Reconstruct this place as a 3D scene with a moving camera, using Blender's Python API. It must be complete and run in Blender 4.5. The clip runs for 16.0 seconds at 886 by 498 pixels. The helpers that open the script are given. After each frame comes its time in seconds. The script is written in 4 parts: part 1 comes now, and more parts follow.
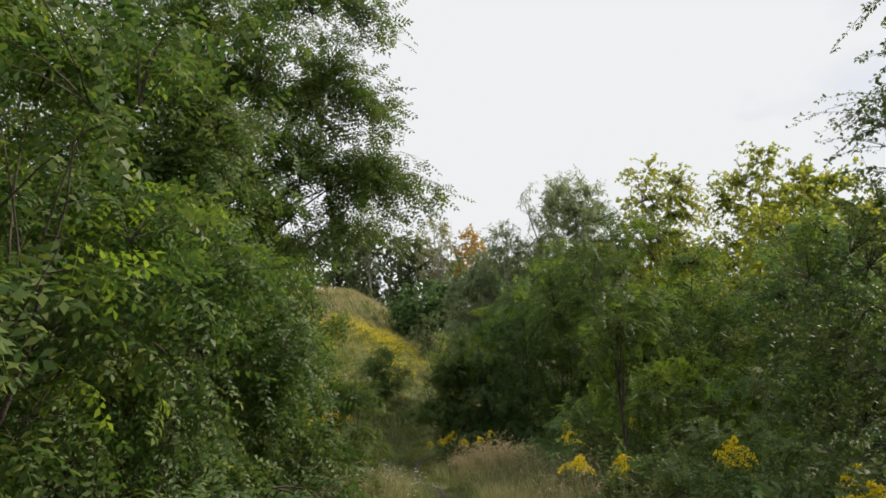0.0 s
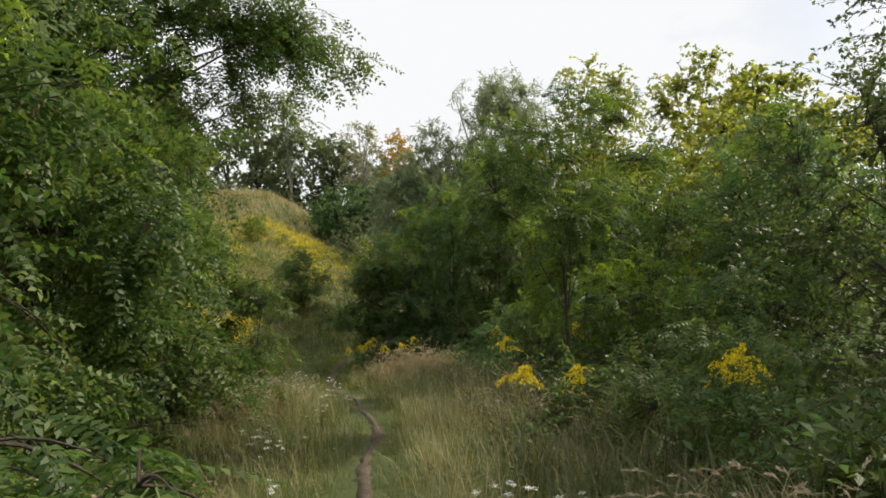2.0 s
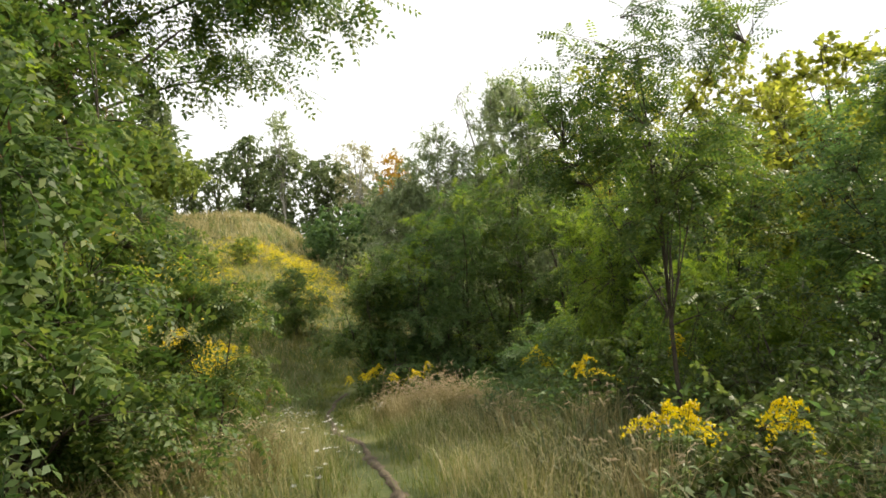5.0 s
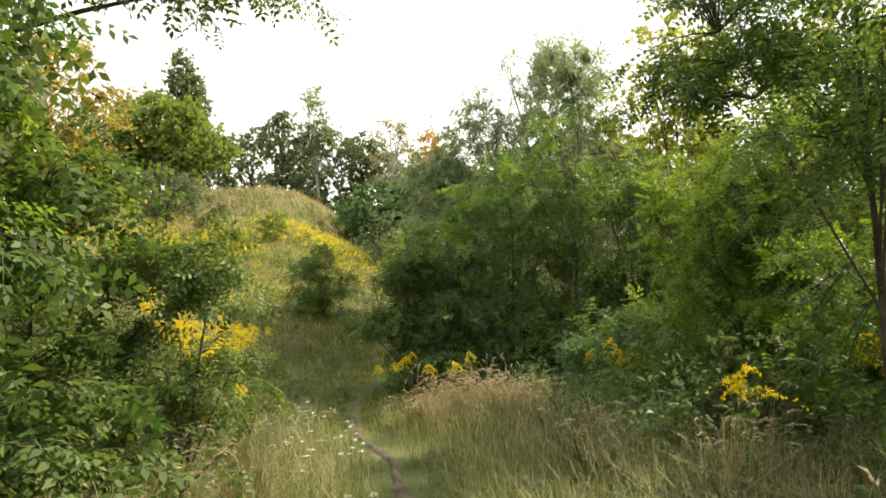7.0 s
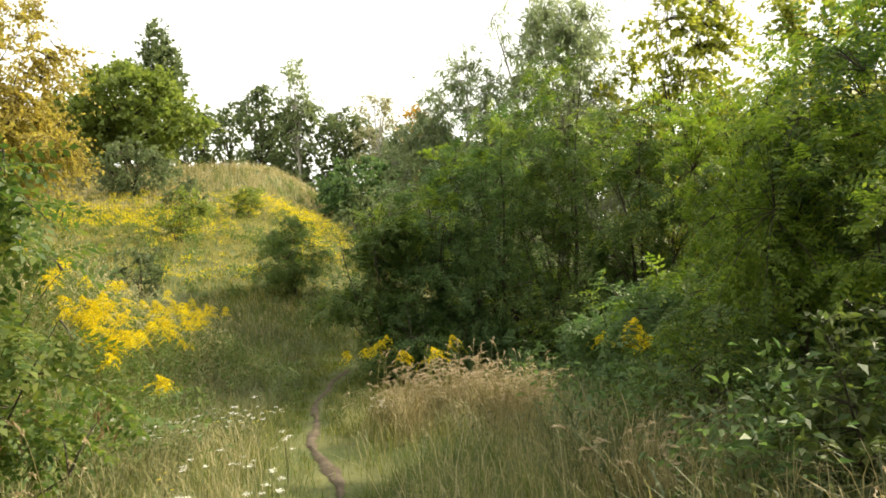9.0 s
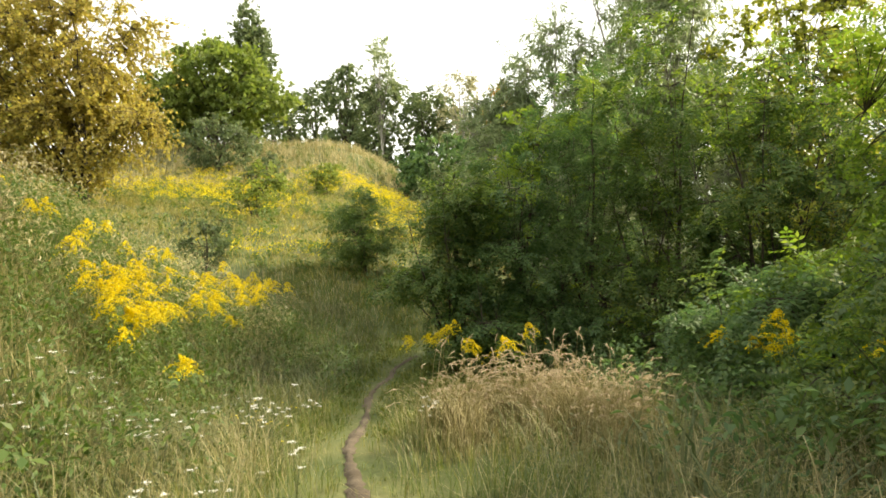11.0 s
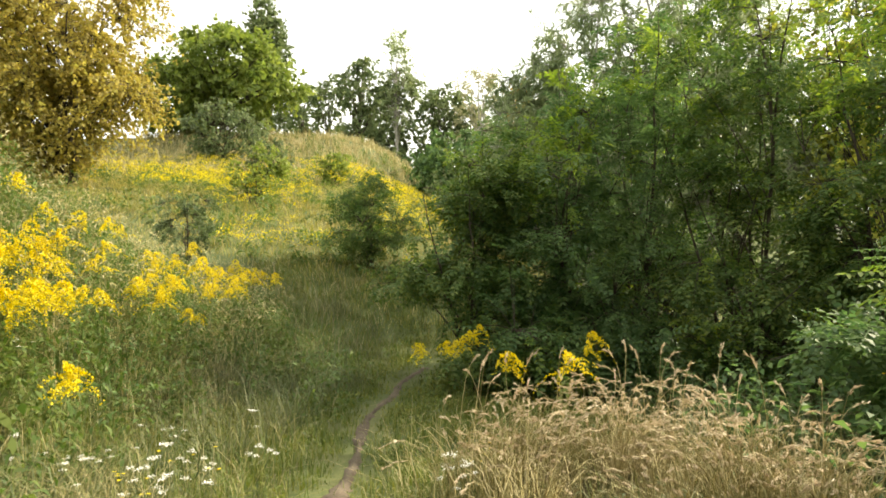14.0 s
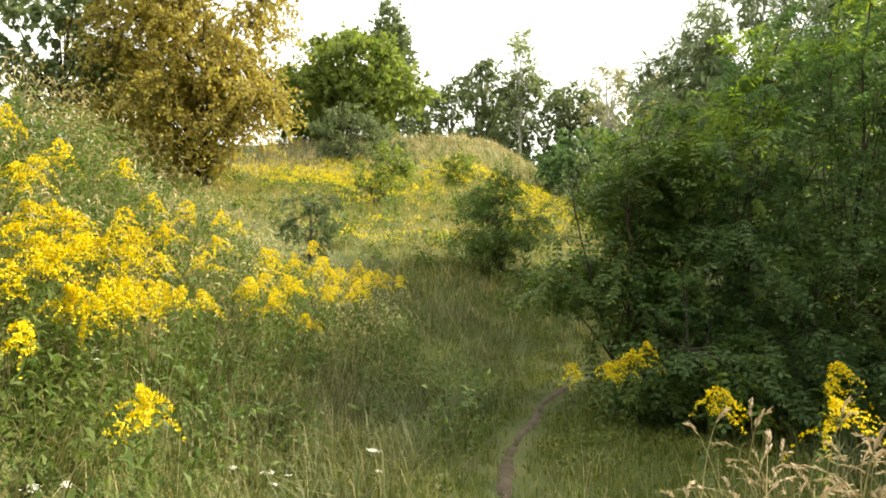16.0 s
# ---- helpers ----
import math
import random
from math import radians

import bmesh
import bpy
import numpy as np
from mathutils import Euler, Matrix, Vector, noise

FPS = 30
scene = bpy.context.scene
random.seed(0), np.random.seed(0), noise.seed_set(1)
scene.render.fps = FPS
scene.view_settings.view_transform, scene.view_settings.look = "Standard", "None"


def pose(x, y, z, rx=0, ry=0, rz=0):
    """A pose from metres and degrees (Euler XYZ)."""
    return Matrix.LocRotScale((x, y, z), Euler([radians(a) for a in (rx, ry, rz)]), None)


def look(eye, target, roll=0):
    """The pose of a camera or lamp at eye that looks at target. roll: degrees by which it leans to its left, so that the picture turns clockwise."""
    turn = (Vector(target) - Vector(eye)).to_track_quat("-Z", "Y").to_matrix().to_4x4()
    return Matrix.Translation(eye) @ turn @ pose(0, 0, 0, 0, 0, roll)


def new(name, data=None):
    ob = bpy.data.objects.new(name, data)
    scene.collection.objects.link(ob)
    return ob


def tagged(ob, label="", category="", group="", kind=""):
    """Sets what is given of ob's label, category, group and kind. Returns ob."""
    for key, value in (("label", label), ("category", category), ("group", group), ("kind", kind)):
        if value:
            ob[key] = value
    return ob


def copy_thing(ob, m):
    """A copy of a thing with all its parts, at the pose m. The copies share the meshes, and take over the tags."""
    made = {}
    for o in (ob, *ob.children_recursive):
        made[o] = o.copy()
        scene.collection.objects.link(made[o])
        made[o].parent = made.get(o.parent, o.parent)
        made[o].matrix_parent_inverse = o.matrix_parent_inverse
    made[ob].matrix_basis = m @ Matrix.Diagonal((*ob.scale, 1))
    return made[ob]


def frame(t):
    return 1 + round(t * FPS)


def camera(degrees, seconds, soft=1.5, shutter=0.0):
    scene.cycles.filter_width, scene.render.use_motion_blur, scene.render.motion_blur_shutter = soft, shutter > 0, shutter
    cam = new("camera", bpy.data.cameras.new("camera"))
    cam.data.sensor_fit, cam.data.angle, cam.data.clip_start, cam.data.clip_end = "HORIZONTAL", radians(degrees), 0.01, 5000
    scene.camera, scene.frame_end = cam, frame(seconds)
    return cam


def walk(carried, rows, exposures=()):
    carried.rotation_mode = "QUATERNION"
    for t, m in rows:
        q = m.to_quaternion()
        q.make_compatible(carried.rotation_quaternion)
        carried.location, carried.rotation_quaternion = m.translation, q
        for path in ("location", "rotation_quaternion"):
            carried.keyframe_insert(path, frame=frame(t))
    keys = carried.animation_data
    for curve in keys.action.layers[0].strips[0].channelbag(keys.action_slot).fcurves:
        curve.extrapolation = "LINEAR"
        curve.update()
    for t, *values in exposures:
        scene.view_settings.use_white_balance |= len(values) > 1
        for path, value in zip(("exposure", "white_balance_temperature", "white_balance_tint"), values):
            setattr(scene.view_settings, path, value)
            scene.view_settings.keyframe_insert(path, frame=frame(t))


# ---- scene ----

cam = camera(68.2, 16.0, soft=1.7)
PATH = [
    (0, (-0.2, -11.92, 2.193), (-0.235, -9.96, 2.589), -4.8),
    (0.5, (-0.2, -11.36, 2.146), (-0.139, -9.388, 2.473), -3.8),
    (1, (-0.2, -10.8, 2.098), (0.021, -8.832, 2.377), -3.6),
    (1.5, (-0.2, -10.24, 2.05), (-0.107, -8.252, 2.249), -2.1),
    (2, (-0.2, -9.68, 2.003), (-0.028, -7.691, 2.113), -3.9),
    (2.5, (-0.2, -9.12, 1.955), (0.041, -7.141, 2.11), -4.8),
    (3, (-0.2, -8.56, 1.908), (-0.009, -6.576, 2.077), -3.9),
    (3.5, (-0.2, -8, 1.86), (0.003, -6.025, 2.099), -5.7),
    (5.8, (-0.683, -5.145, 1.596), (-0.516, -3.16, 1.771), -3.4),
    (6, (-0.682, -4.863, 1.574), (-0.543, -2.877, 1.772), -1.8),
    (6.5, (-0.649, -4.118, 1.568), (-0.56, -2.129, 1.754), -0.1),
    (7, (-0.616, -3.461, 1.682), (-0.531, -1.469, 1.831), -3.6),
    (7.5, (-0.531, -2.809, 1.725), (-0.439, -0.812, 1.791), -3.1),
    (8, (-0.56, -2.058, 1.703), (-0.402, -0.065, 1.75), -2.7),
    (8.2, (-0.549, -1.773, 1.655), (-0.396, 0.219, 1.731), -4.6),
    (10.3, (-0.033, 0.42, 1.371), (-0.032, 2.416, 1.488), -0.1),
    (10.5, (-0.117, 0.653, 1.377), (-0.147, 2.649, 1.506), -0.2),
    (11, (-0.14, 1.083, 1.323), (-0.276, 3.078, 1.384), -1.8),
    (11.5, (-0.13, 1.55, 1.327), (-0.287, 3.541, 1.446), 1.1),
    (12, (-0.138, 2.161, 1.295), (-0.213, 4.159, 1.372), -2.6),
    (12.5, (-0.218, 2.666, 1.207), (-0.491, 4.644, 1.326), -0.1),
    (13, (-0.385, 3.258, 1.185), (-0.639, 5.242, 1.225), -2.2),
    (13.5, (-0.38, 3.75, 1.072), (-0.513, 5.745, 1.11), -0.9),
    (14, (-0.577, 4.197, 1.049), (-0.747, 6.188, 1.129), 0.2),
    (14.5, (-0.664, 4.54, 0.997), (-1.035, 6.504, 1.066), 1.7),
    (15, (-0.763, 5.004, 0.986), (-1.052, 6.982, 1.037), 0.3),
    (15.5, (-0.822, 5.404, 0.964), (-1.089, 7.381, 1.111), -0.9),
    (16, (-1.189, 5.824, 1.028), (-1.717, 7.75, 1.119), 1.0),
]
walk(cam, [(t, look(eye, target, roll)) for t, eye, target, roll in PATH],
     exposures=[(0, -0.2, 6500, 9), (1.5, -0.17, 6500, 9), (2.5, 0.1, 6650, 9), (3.5, 0.3, 6700, 9), (6.5, 0.72, 7100, 6), (10.5, 0.92, 7250, 5), (13, 1.05, 7200, 5), (16, 1.02, 7200, 4)])

# ---- light: a low late-summer sun ahead and to one side, under a bright hazy sky ----
SUN_AZ, SUN_EL = radians(64), radians(35)
world = bpy.data.worlds.new("sky")
scene.world = world
world.use_nodes = True
wn, wl = world.node_tree.nodes, world.node_tree.links
wn.clear()
w_out = wn.new("ShaderNodeOutputWorld")
w_bg = wn.new("ShaderNodeBackground")
w_bg.inputs["Strength"].default_value = 0.115
w_sky = wn.new("ShaderNodeTexSky")
w_sky.sky_type = "NISHITA"
w_sky.sun_disc = False
w_sky.sun_elevation = SUN_EL
w_sky.sun_rotation = SUN_AZ
w_sky.dust_density = 2.0
w_co = wn.new("ShaderNodeTexCoord")
w_map = wn.new("ShaderNodeMapping")
w_map.inputs["Scale"].default_value = (1.0, 1.0, 2.2)
w_noise = wn.new("ShaderNodeTexNoise")
w_noise.inputs["Scale"].default_value = 2.3
w_noise.inputs["Detail"].default_value = 6
w_ramp = wn.new("ShaderNodeValToRGB")
w_ramp.color_ramp.elements[0].position, w_ramp.color_ramp.elements[1].position = 0.2, 0.42
w_mix = wn.new("ShaderNodeMix")
w_mix.data_type = "RGBA"
w_mix.inputs[7].default_value = (8.6, 8.7, 8.9, 1)
wl.new(w_co.outputs["Generated"], w_map.inputs["Vector"])
wl.new(w_map.outputs["Vector"], w_noise.inputs["Vector"])
wl.new(w_noise.outputs["Fac"], w_ramp.inputs["Fac"])
wl.new(w_ramp.outputs["Color"], w_mix.inputs[0])
wl.new(w_sky.outputs["Color"], w_mix.inputs[6])
wl.new(w_mix.outputs[2], w_bg.inputs["Color"])
wl.new(w_bg.outputs["Background"], w_out.inputs["Surface"])

sun_data = bpy.data.lights.new("sun", "SUN")
sun_data.energy, sun_data.angle, sun_data.color = 5.0, radians(0.6), (1.0, 0.9, 0.74)
sun = new("sun", sun_data)
SUN_DIR = Vector((math.sin(SUN_AZ) * math.cos(SUN_EL), math.cos(SUN_AZ) * math.cos(SUN_EL), math.sin(SUN_EL)))
sun.matrix_world = look(SUN_DIR * 60, (0, 0, 0))


# ---- materials ----
def ramp_nodes(nt, source, stops):
    r = nt.nodes.new("ShaderNodeValToRGB")
    while len(r.color_ramp.elements) < len(stops):
        r.color_ramp.elements.new(0.5)
    for el, (p, c) in zip(r.color_ramp.elements, stops):
        el.position, el.color = p, (*c, 1)
    nt.links.new(source, r.inputs["Fac"])
    return r.outputs["Color"]


def leafy(name, stops, translucent=0.35, rough=0.55, gain=1.6):
    """A thin plant surface: each leaf takes its own tone from the stops, and light shines through it."""
    m = bpy.data.materials.new(name)
    m.use_nodes = True
    nt = m.node_tree
    nt.nodes.clear()
    out = nt.nodes.new("ShaderNodeOutputMaterial")
    geo = nt.nodes.new("ShaderNodeNewGeometry")
    info = nt.nodes.new("ShaderNodeObjectInfo")
    tex = nt.nodes.new("ShaderNodeTexNoise")
    tex.inputs["Scale"].default_value = 0.9
    tex.inputs["Detail"].default_value = 2
    nt.links.new(geo.outputs["Position"], tex.inputs["Vector"])
    a = nt.nodes.new("ShaderNodeMath")
    a.operation = "MULTIPLY_ADD"
    a.inputs[1].default_value, a.inputs[2].default_value = 0.55, -0.05
    nt.links.new(geo.outputs["Random Per Island"], a.inputs[0])
    b = nt.nodes.new("ShaderNodeMath")
    b.operation = "MULTIPLY_ADD"
    b.inputs[1].default_value = 0.7
    nt.links.new(tex.outputs["Fac"], b.inputs[0])
    nt.links.new(a.outputs[0], b.inputs[2])
    c = nt.nodes.new("ShaderNodeMath")
    c.operation = "MULTIPLY_ADD"
    c.inputs[1].default_value = 0.115
    nt.links.new(info.outputs["Random"], c.inputs[0])
    nt.links.new(b.outputs[0], c.inputs[2])
    col = ramp_nodes(nt, c.outputs[0], stops)
    p = nt.nodes.new("ShaderNodeBsdfPrincipled")
    p.inputs["Roughness"].default_value = rough
    p.inputs["Specular IOR Level"].default_value = 0.35
    nt.links.new(col, p.inputs["Base Color"])
    bright = nt.nodes.new("ShaderNodeHueSaturation")
    bright.inputs["Value"].default_value = gain
    bright.inputs["Saturation"].default_value = 1.1
    nt.links.new(col, bright.inputs["Color"])
    tr = nt.nodes.new("ShaderNodeBsdfTranslucent")
    nt.links.new(bright.outputs["Color"], tr.inputs["Color"])
    mx = nt.nodes.new("ShaderNodeMixShader")
    mx.inputs["Fac"].default_value = translucent
    nt.links.new(p.outputs[0], mx.inputs[1])
    nt.links.new(tr.outputs[0], mx.inputs[2])
    nt.links.new(mx.outputs[0], out.inputs["Surface"])
    return m


def rough_stuff(name, stops, scale, rough=0.9, bump=0.4, fine=60.0):
    """An opaque rough surface: tones from coarse noise, grain and relief from fine noise."""
    m = bpy.data.materials.new(name)
    m.use_nodes = True
    nt = m.node_tree
    p = nt.nodes["Principled BSDF"]
    geo = nt.nodes.new("ShaderNodeNewGeometry")
    n1 = nt.nodes.new("ShaderNodeTexNoise")
    n1.inputs["Scale"].default_value, n1.inputs["Detail"].default_value = scale, 5
    n2 = nt.nodes.new("ShaderNodeTexNoise")
    n2.inputs["Scale"].default_value, n2.inputs["Detail"].default_value = fine, 3
    for n in (n1, n2):
        nt.links.new(geo.outputs["Position"], n.inputs["Vector"])
    mixf = nt.nodes.new("ShaderNodeMath")
    mixf.operation = "MULTIPLY_ADD"
    mixf.inputs[1].default_value = 0.4
    nt.links.new(n2.outputs["Fac"], mixf.inputs[0])
    sub = nt.nodes.new("ShaderNodeMath")
    sub.operation = "MULTIPLY"
    sub.inputs[1].default_value = 0.7
    nt.links.new(n1.outputs["Fac"], sub.inputs[0])
    nt.links.new(sub.outputs[0], mixf.inputs[2])
    nt.links.new(ramp_nodes(nt, mixf.outputs[0], stops), p.inputs["Base Color"])
    p.inputs["Roughness"].default_value = rough
    p.inputs["Specular IOR Level"].default_value = 0.2
    bp = nt.nodes.new("ShaderNodeBump")
    bp.inputs["Strength"].default_value, bp.inputs["Distance"].default_value = bump, 0.02
    nt.links.new(n2.outputs["Fac"], bp.inputs["Height"])
    nt.links.new(bp.outputs["Normal"], p.inputs["Normal"])
    return m


M_GROUND = rough_stuff("meadow_soil", [(0.3, (0.035, 0.048, 0.016)), (0.5, (0.075, 0.095, 0.032)), (0.7, (0.15, 0.15, 0.06))], 0.6, fine=25)
M_PATH = rough_stuff("trodden_earth", [(0.3, (0.05, 0.038, 0.026)), (0.5, (0.1, 0.078, 0.055)), (0.75, (0.17, 0.135, 0.1))], 2.5, fine=40, bump=0.7)
M_BARK = rough_stuff("dark_bark", [(0.3, (0.025, 0.02, 0.015)), (0.55, (0.07, 0.057, 0.043)), (0.75, (0.13, 0.11, 0.085))], 5, fine=55, bump=0.8)
M_PALE_BARK = rough_stuff("pale_bark", [(0.3, (0.12, 0.11, 0.09)), (0.55, (0.3, 0.28, 0.24)), (0.75, (0.5, 0.48, 0.43))], 4, fine=40)
M_LOCUST = leafy("locust_leaf", [(0.1, (0.03, 0.062, 0.02)), (0.4, (0.056, 0.105, 0.027)), (0.7, (0.095, 0.148, 0.034)), (0.95, (0.165, 0.2, 0.046))], 0.36)
# leaf of the young shrubs; also the painted sunlit tips of other crowns
M_LOCUST_YOUNG_LIT = leafy("young_and_sunlit_locust_leaf", [(0.1, (0.075, 0.13, 0.022)), (0.5, (0.13, 0.2, 0.034)), (0.9, (0.22, 0.28, 0.048))], 0.52)
M_LOCUST_DARK = leafy("deep_green_locust_leaf", [(0.1, (0.045, 0.09, 0.034)), (0.5, (0.075, 0.136, 0.048)), (0.9, (0.13, 0.195, 0.06))], 0.42)
M_PODS = leafy("brown_seed_pod", [(0.1, (0.07, 0.035, 0.02)), (0.5, (0.15, 0.08, 0.04)), (0.9, (0.24, 0.15, 0.07))], 0.15)
M_SALLOW = leafy("sallow_leaf", [(0.1, (0.04, 0.065, 0.024)), (0.5, (0.07, 0.11, 0.032)), (0.9, (0.13, 0.165, 0.045))], 0.4)
M_WILLOW = leafy("grey_willow_leaf", [(0.1, (0.1, 0.14, 0.07)), (0.5, (0.18, 0.225, 0.11)), (0.9, (0.28, 0.32, 0.17))], 0.42)
M_GOLDLEAF = leafy("yellowing_poplar_leaf", [(0.1, (0.15, 0.125, 0.03)), (0.4, (0.26, 0.21, 0.05)), (0.65, (0.4, 0.33, 0.09)), (0.9, (0.29, 0.29, 0.075))], 0.52)
M_ORANGE = leafy("orange_birch_leaf", [(0.1, (0.2, 0.12, 0.02)), (0.5, (0.38, 0.23, 0.035)), (0.9, (0.5, 0.36, 0.09))], 0.4)
M_PALELEAF = leafy("pale_birch_leaf", [(0.1, (0.16, 0.17, 0.09)), (0.5, (0.27, 0.27, 0.15)), (0.9, (0.38, 0.36, 0.2))], 0.4)
M_GREENTREE = leafy("mid_green_leaf", [(0.1, (0.085, 0.125, 0.03)), (0.5, (0.15, 0.2, 0.045)), (0.9, (0.24, 0.28, 0.065))], 0.42)
# distance haze is mixed into this leaf colour: lighter and bluer
M_FARTREE = leafy("hazy_green_leaf", [(0.1, (0.065, 0.095, 0.045)), (0.5, (0.11, 0.15, 0.065)), (0.9, (0.17, 0.2, 0.085))], 0.38)
# the yellow of sun through the leaves is put into this base colour
M_YELLOWGREEN = leafy("sunlit_yellow_green_leaf", [(0.1, (0.12, 0.155, 0.03)), (0.5, (0.21, 0.24, 0.045)), (0.9, (0.33, 0.33, 0.07))], 0.55)
M_GRASS = leafy("green_grass", [(0.1, (0.05, 0.085, 0.02)), (0.45, (0.1, 0.14, 0.032)), (0.75, (0.17, 0.19, 0.05)), (0.95, (0.3, 0.27, 0.11))], 0.35)
M_SHORT = leafy("short_green_grass", [(0.1, (0.05, 0.08, 0.016)), (0.5, (0.1, 0.135, 0.025)), (0.9, (0.19, 0.2, 0.045))], 0.3)
M_STRAW = leafy("straw_grass", [(0.1, (0.15, 0.15, 0.05)), (0.4, (0.29, 0.26, 0.11)), (0.7, (0.43, 0.37, 0.19)), (0.95, (0.58, 0.5, 0.3))], 0.3, gain=1.2)
M_HILLGRASS = leafy("dry_hill_grass", [(0.1, (0.15, 0.17, 0.03)), (0.45, (0.28, 0.27, 0.06)), (0.75, (0.4, 0.34, 0.11)), (0.95, (0.52, 0.43, 0.22))], 0.3, gain=1.2)
M_PLUME = leafy("dry_reed_plume", [(0.1, (0.3, 0.22, 0.13)), (0.5, (0.48, 0.38, 0.25)), (0.9, (0.66, 0.55, 0.4))], 0.3, gain=1.2)
M_GOLD = leafy("goldenrod_flower", [(0.1, (0.5, 0.37, 0.006)), (0.5, (0.72, 0.57, 0.012)), (0.9, (0.85, 0.7, 0.03))], 0.3, gain=1.1)
M_GOLDSTEM = leafy("goldenrod_leaf", [(0.1, (0.045, 0.09, 0.02)), (0.5, (0.085, 0.14, 0.03)), (0.9, (0.15, 0.19, 0.05))], 0.35)
M_WHITE = leafy("white_petal", [(0.1, (0.62, 0.61, 0.55)), (0.6, (0.78, 0.77, 0.72)), (0.9, (0.82, 0.82, 0.8))], 0.2, gain=1.0)
M_HERB = leafy("grey_green_herb", [(0.1, (0.05, 0.075, 0.03)), (0.5, (0.1, 0.125, 0.05)), (0.9, (0.18, 0.18, 0.08))], 0.3)


# ---- the lie of the land ----
PROFILE_Y = (-300, -60, -12, -5, 0, 5.5, 10, 16, 20, 25, 30, 35, 42, 48, 55, 60, 66, 80, 400)
PROFILE_Z = (3.0, 2.2, 0.66, 0.1, -0.15, -0.5, -0.85, -1.15, -0.85, 0.0, 1.0, 2.3, 4.6, 7.0, 10.1, 12.3, 13.0, 13.4, 15)
LOW_Z = (3.0, 2.2, 0.66, 0.1, -0.15, -0.5, -0.85, -1.15, -1.1, -0.8, -0.4, 0.2, 1.2, 2.4, 4.0, 5.2, 6.4, 8.0, 12)
TRACK_Y = (-40, -12, -8, -5, -2, 0, 3, 6, 9, 12, 15, 17, 20, 24, 30)
TRACK_X = (0.5, -0.2, -0.25, -0.6, -0.6, -0.5, -0.75, -1.2, -1.85, -2.25, -2.55, -2.5, -1.8, 0.2, 4.0)


def smooth(a, b, v):
    u = np.clip((np.asarray(v, float) - a) / (b - a), 0, 1)
    return u * u * (3 - 2 * u)


def track_x(y):
    return np.interp(y, TRACK_Y, TRACK_X)


def h(x, y):
    """The ground's height."""
    x, y = np.asarray(x, float), np.asarray(y, float)
    hill = 1 - smooth(-9 - 6 * smooth(30, 58, y), 12 - 13 * smooth(30, 58, y), x)
    base = np.interp(y, PROFILE_Y, PROFILE_Z) * hill + np.interp(y, PROFILE_Y, LOW_Z) * (1 - hill)
    side = np.clip(track_x(y) - 2.3 - x, 0, None)
    steep = 0.34 + 0.55 * smooth(4, 8, y) * (1 - smooth(13.5, 20, y))
    bank = (steep * np.minimum(side, 3.8) + 0.12 * np.clip(side - 3.8, 0, 22)) * smooth(-3, 7, y) * (1 - 0.75 * smooth(30, 55, y))
    bumps = 0.05 * np.sin(x * 1.7 + 0.6 * y) * np.cos(y * 1.3 - 0.4 * x) + 0.12 * np.sin(x * 0.31 + 1) * np.sin(y * 0.27)
    return base + bank + bumps * smooth(0.3, 2.0, np.abs(x - track_x(y)))


def hz(x, y):
    return float(h(x, y))


# ---- mesh building ----
def mesh_of(name, verts, faces, material, smooth_shade=False):
    """A mesh from an (n, 3) array and an (m, k) array of corners."""
    verts, faces = np.asarray(verts, np.float32), np.asarray(faces, np.int32)
    me = bpy.data.meshes.new(name)
    me.vertices.add(len(verts))
    me.vertices.foreach_set("co", verts.ravel())
    me.loops.add(faces.size)
    me.loops.foreach_set("vertex_index", faces.ravel())
    me.polygons.add(len(faces))
    me.polygons.foreach_set("loop_start", np.arange(0, faces.size, faces.shape[1], dtype=np.int32))
    if smooth_shade:
        me.polygons.foreach_set("use_smooth", np.ones(len(faces), bool))
    me.materials.append(material)
    me.update(calc_edges=True)
    return me


def part(name, me, parent, label="", kind=""):
    ob = new(name, me)
    ob.parent = parent
    return tagged(ob, label, kind=kind)


def tubes(lines, radii, sides=5):
    """Tapered tubes along (b, n, 3) lines with (b, n) radii."""
    lines, radii = np.asarray(lines, float), np.asarray(radii, float)
    b, n, _ = lines.shape
    t = np.gradient(lines, axis=1)
    t /= np.linalg.norm(t, axis=2, keepdims=True) + 1e-9
    ref = np.where(np.abs(t[..., 2:3]) > 0.8, np.array([1.0, 0, 0]), np.array([0, 0, 1.0]))
    u = np.cross(t, ref)
    u /= np.linalg.norm(u, axis=2, keepdims=True) + 1e-9
    v = np.cross(t, u)
    ang = np.arange(sides) * 2 * np.pi / sides
    ring = u[:, :, None] * np.cos(ang)[None, None, :, None] + v[:, :, None] * np.sin(ang)[None, None, :, None]
    verts = (lines[:, :, None] + ring * radii[:, :, None, None]).reshape(-1, 3)
    i, j, k = np.meshgrid(np.arange(b), np.arange(n - 1), np.arange(sides), indexing="ij")
    a0 = (i * n + j) * sides
    k2 = (k + 1) % sides
    faces = np.stack([a0 + k, a0 + k2, a0 + sides + k2, a0 + sides + k], -1).reshape(-1, 4)
    return verts, faces


def join(pieces):
    vs, fs, at = [], [], 0
    for v, f in pieces:
        vs.append(v)
        fs.append(f + at)
        at += len(v)
    return np.concatenate(vs), np.concatenate(fs)


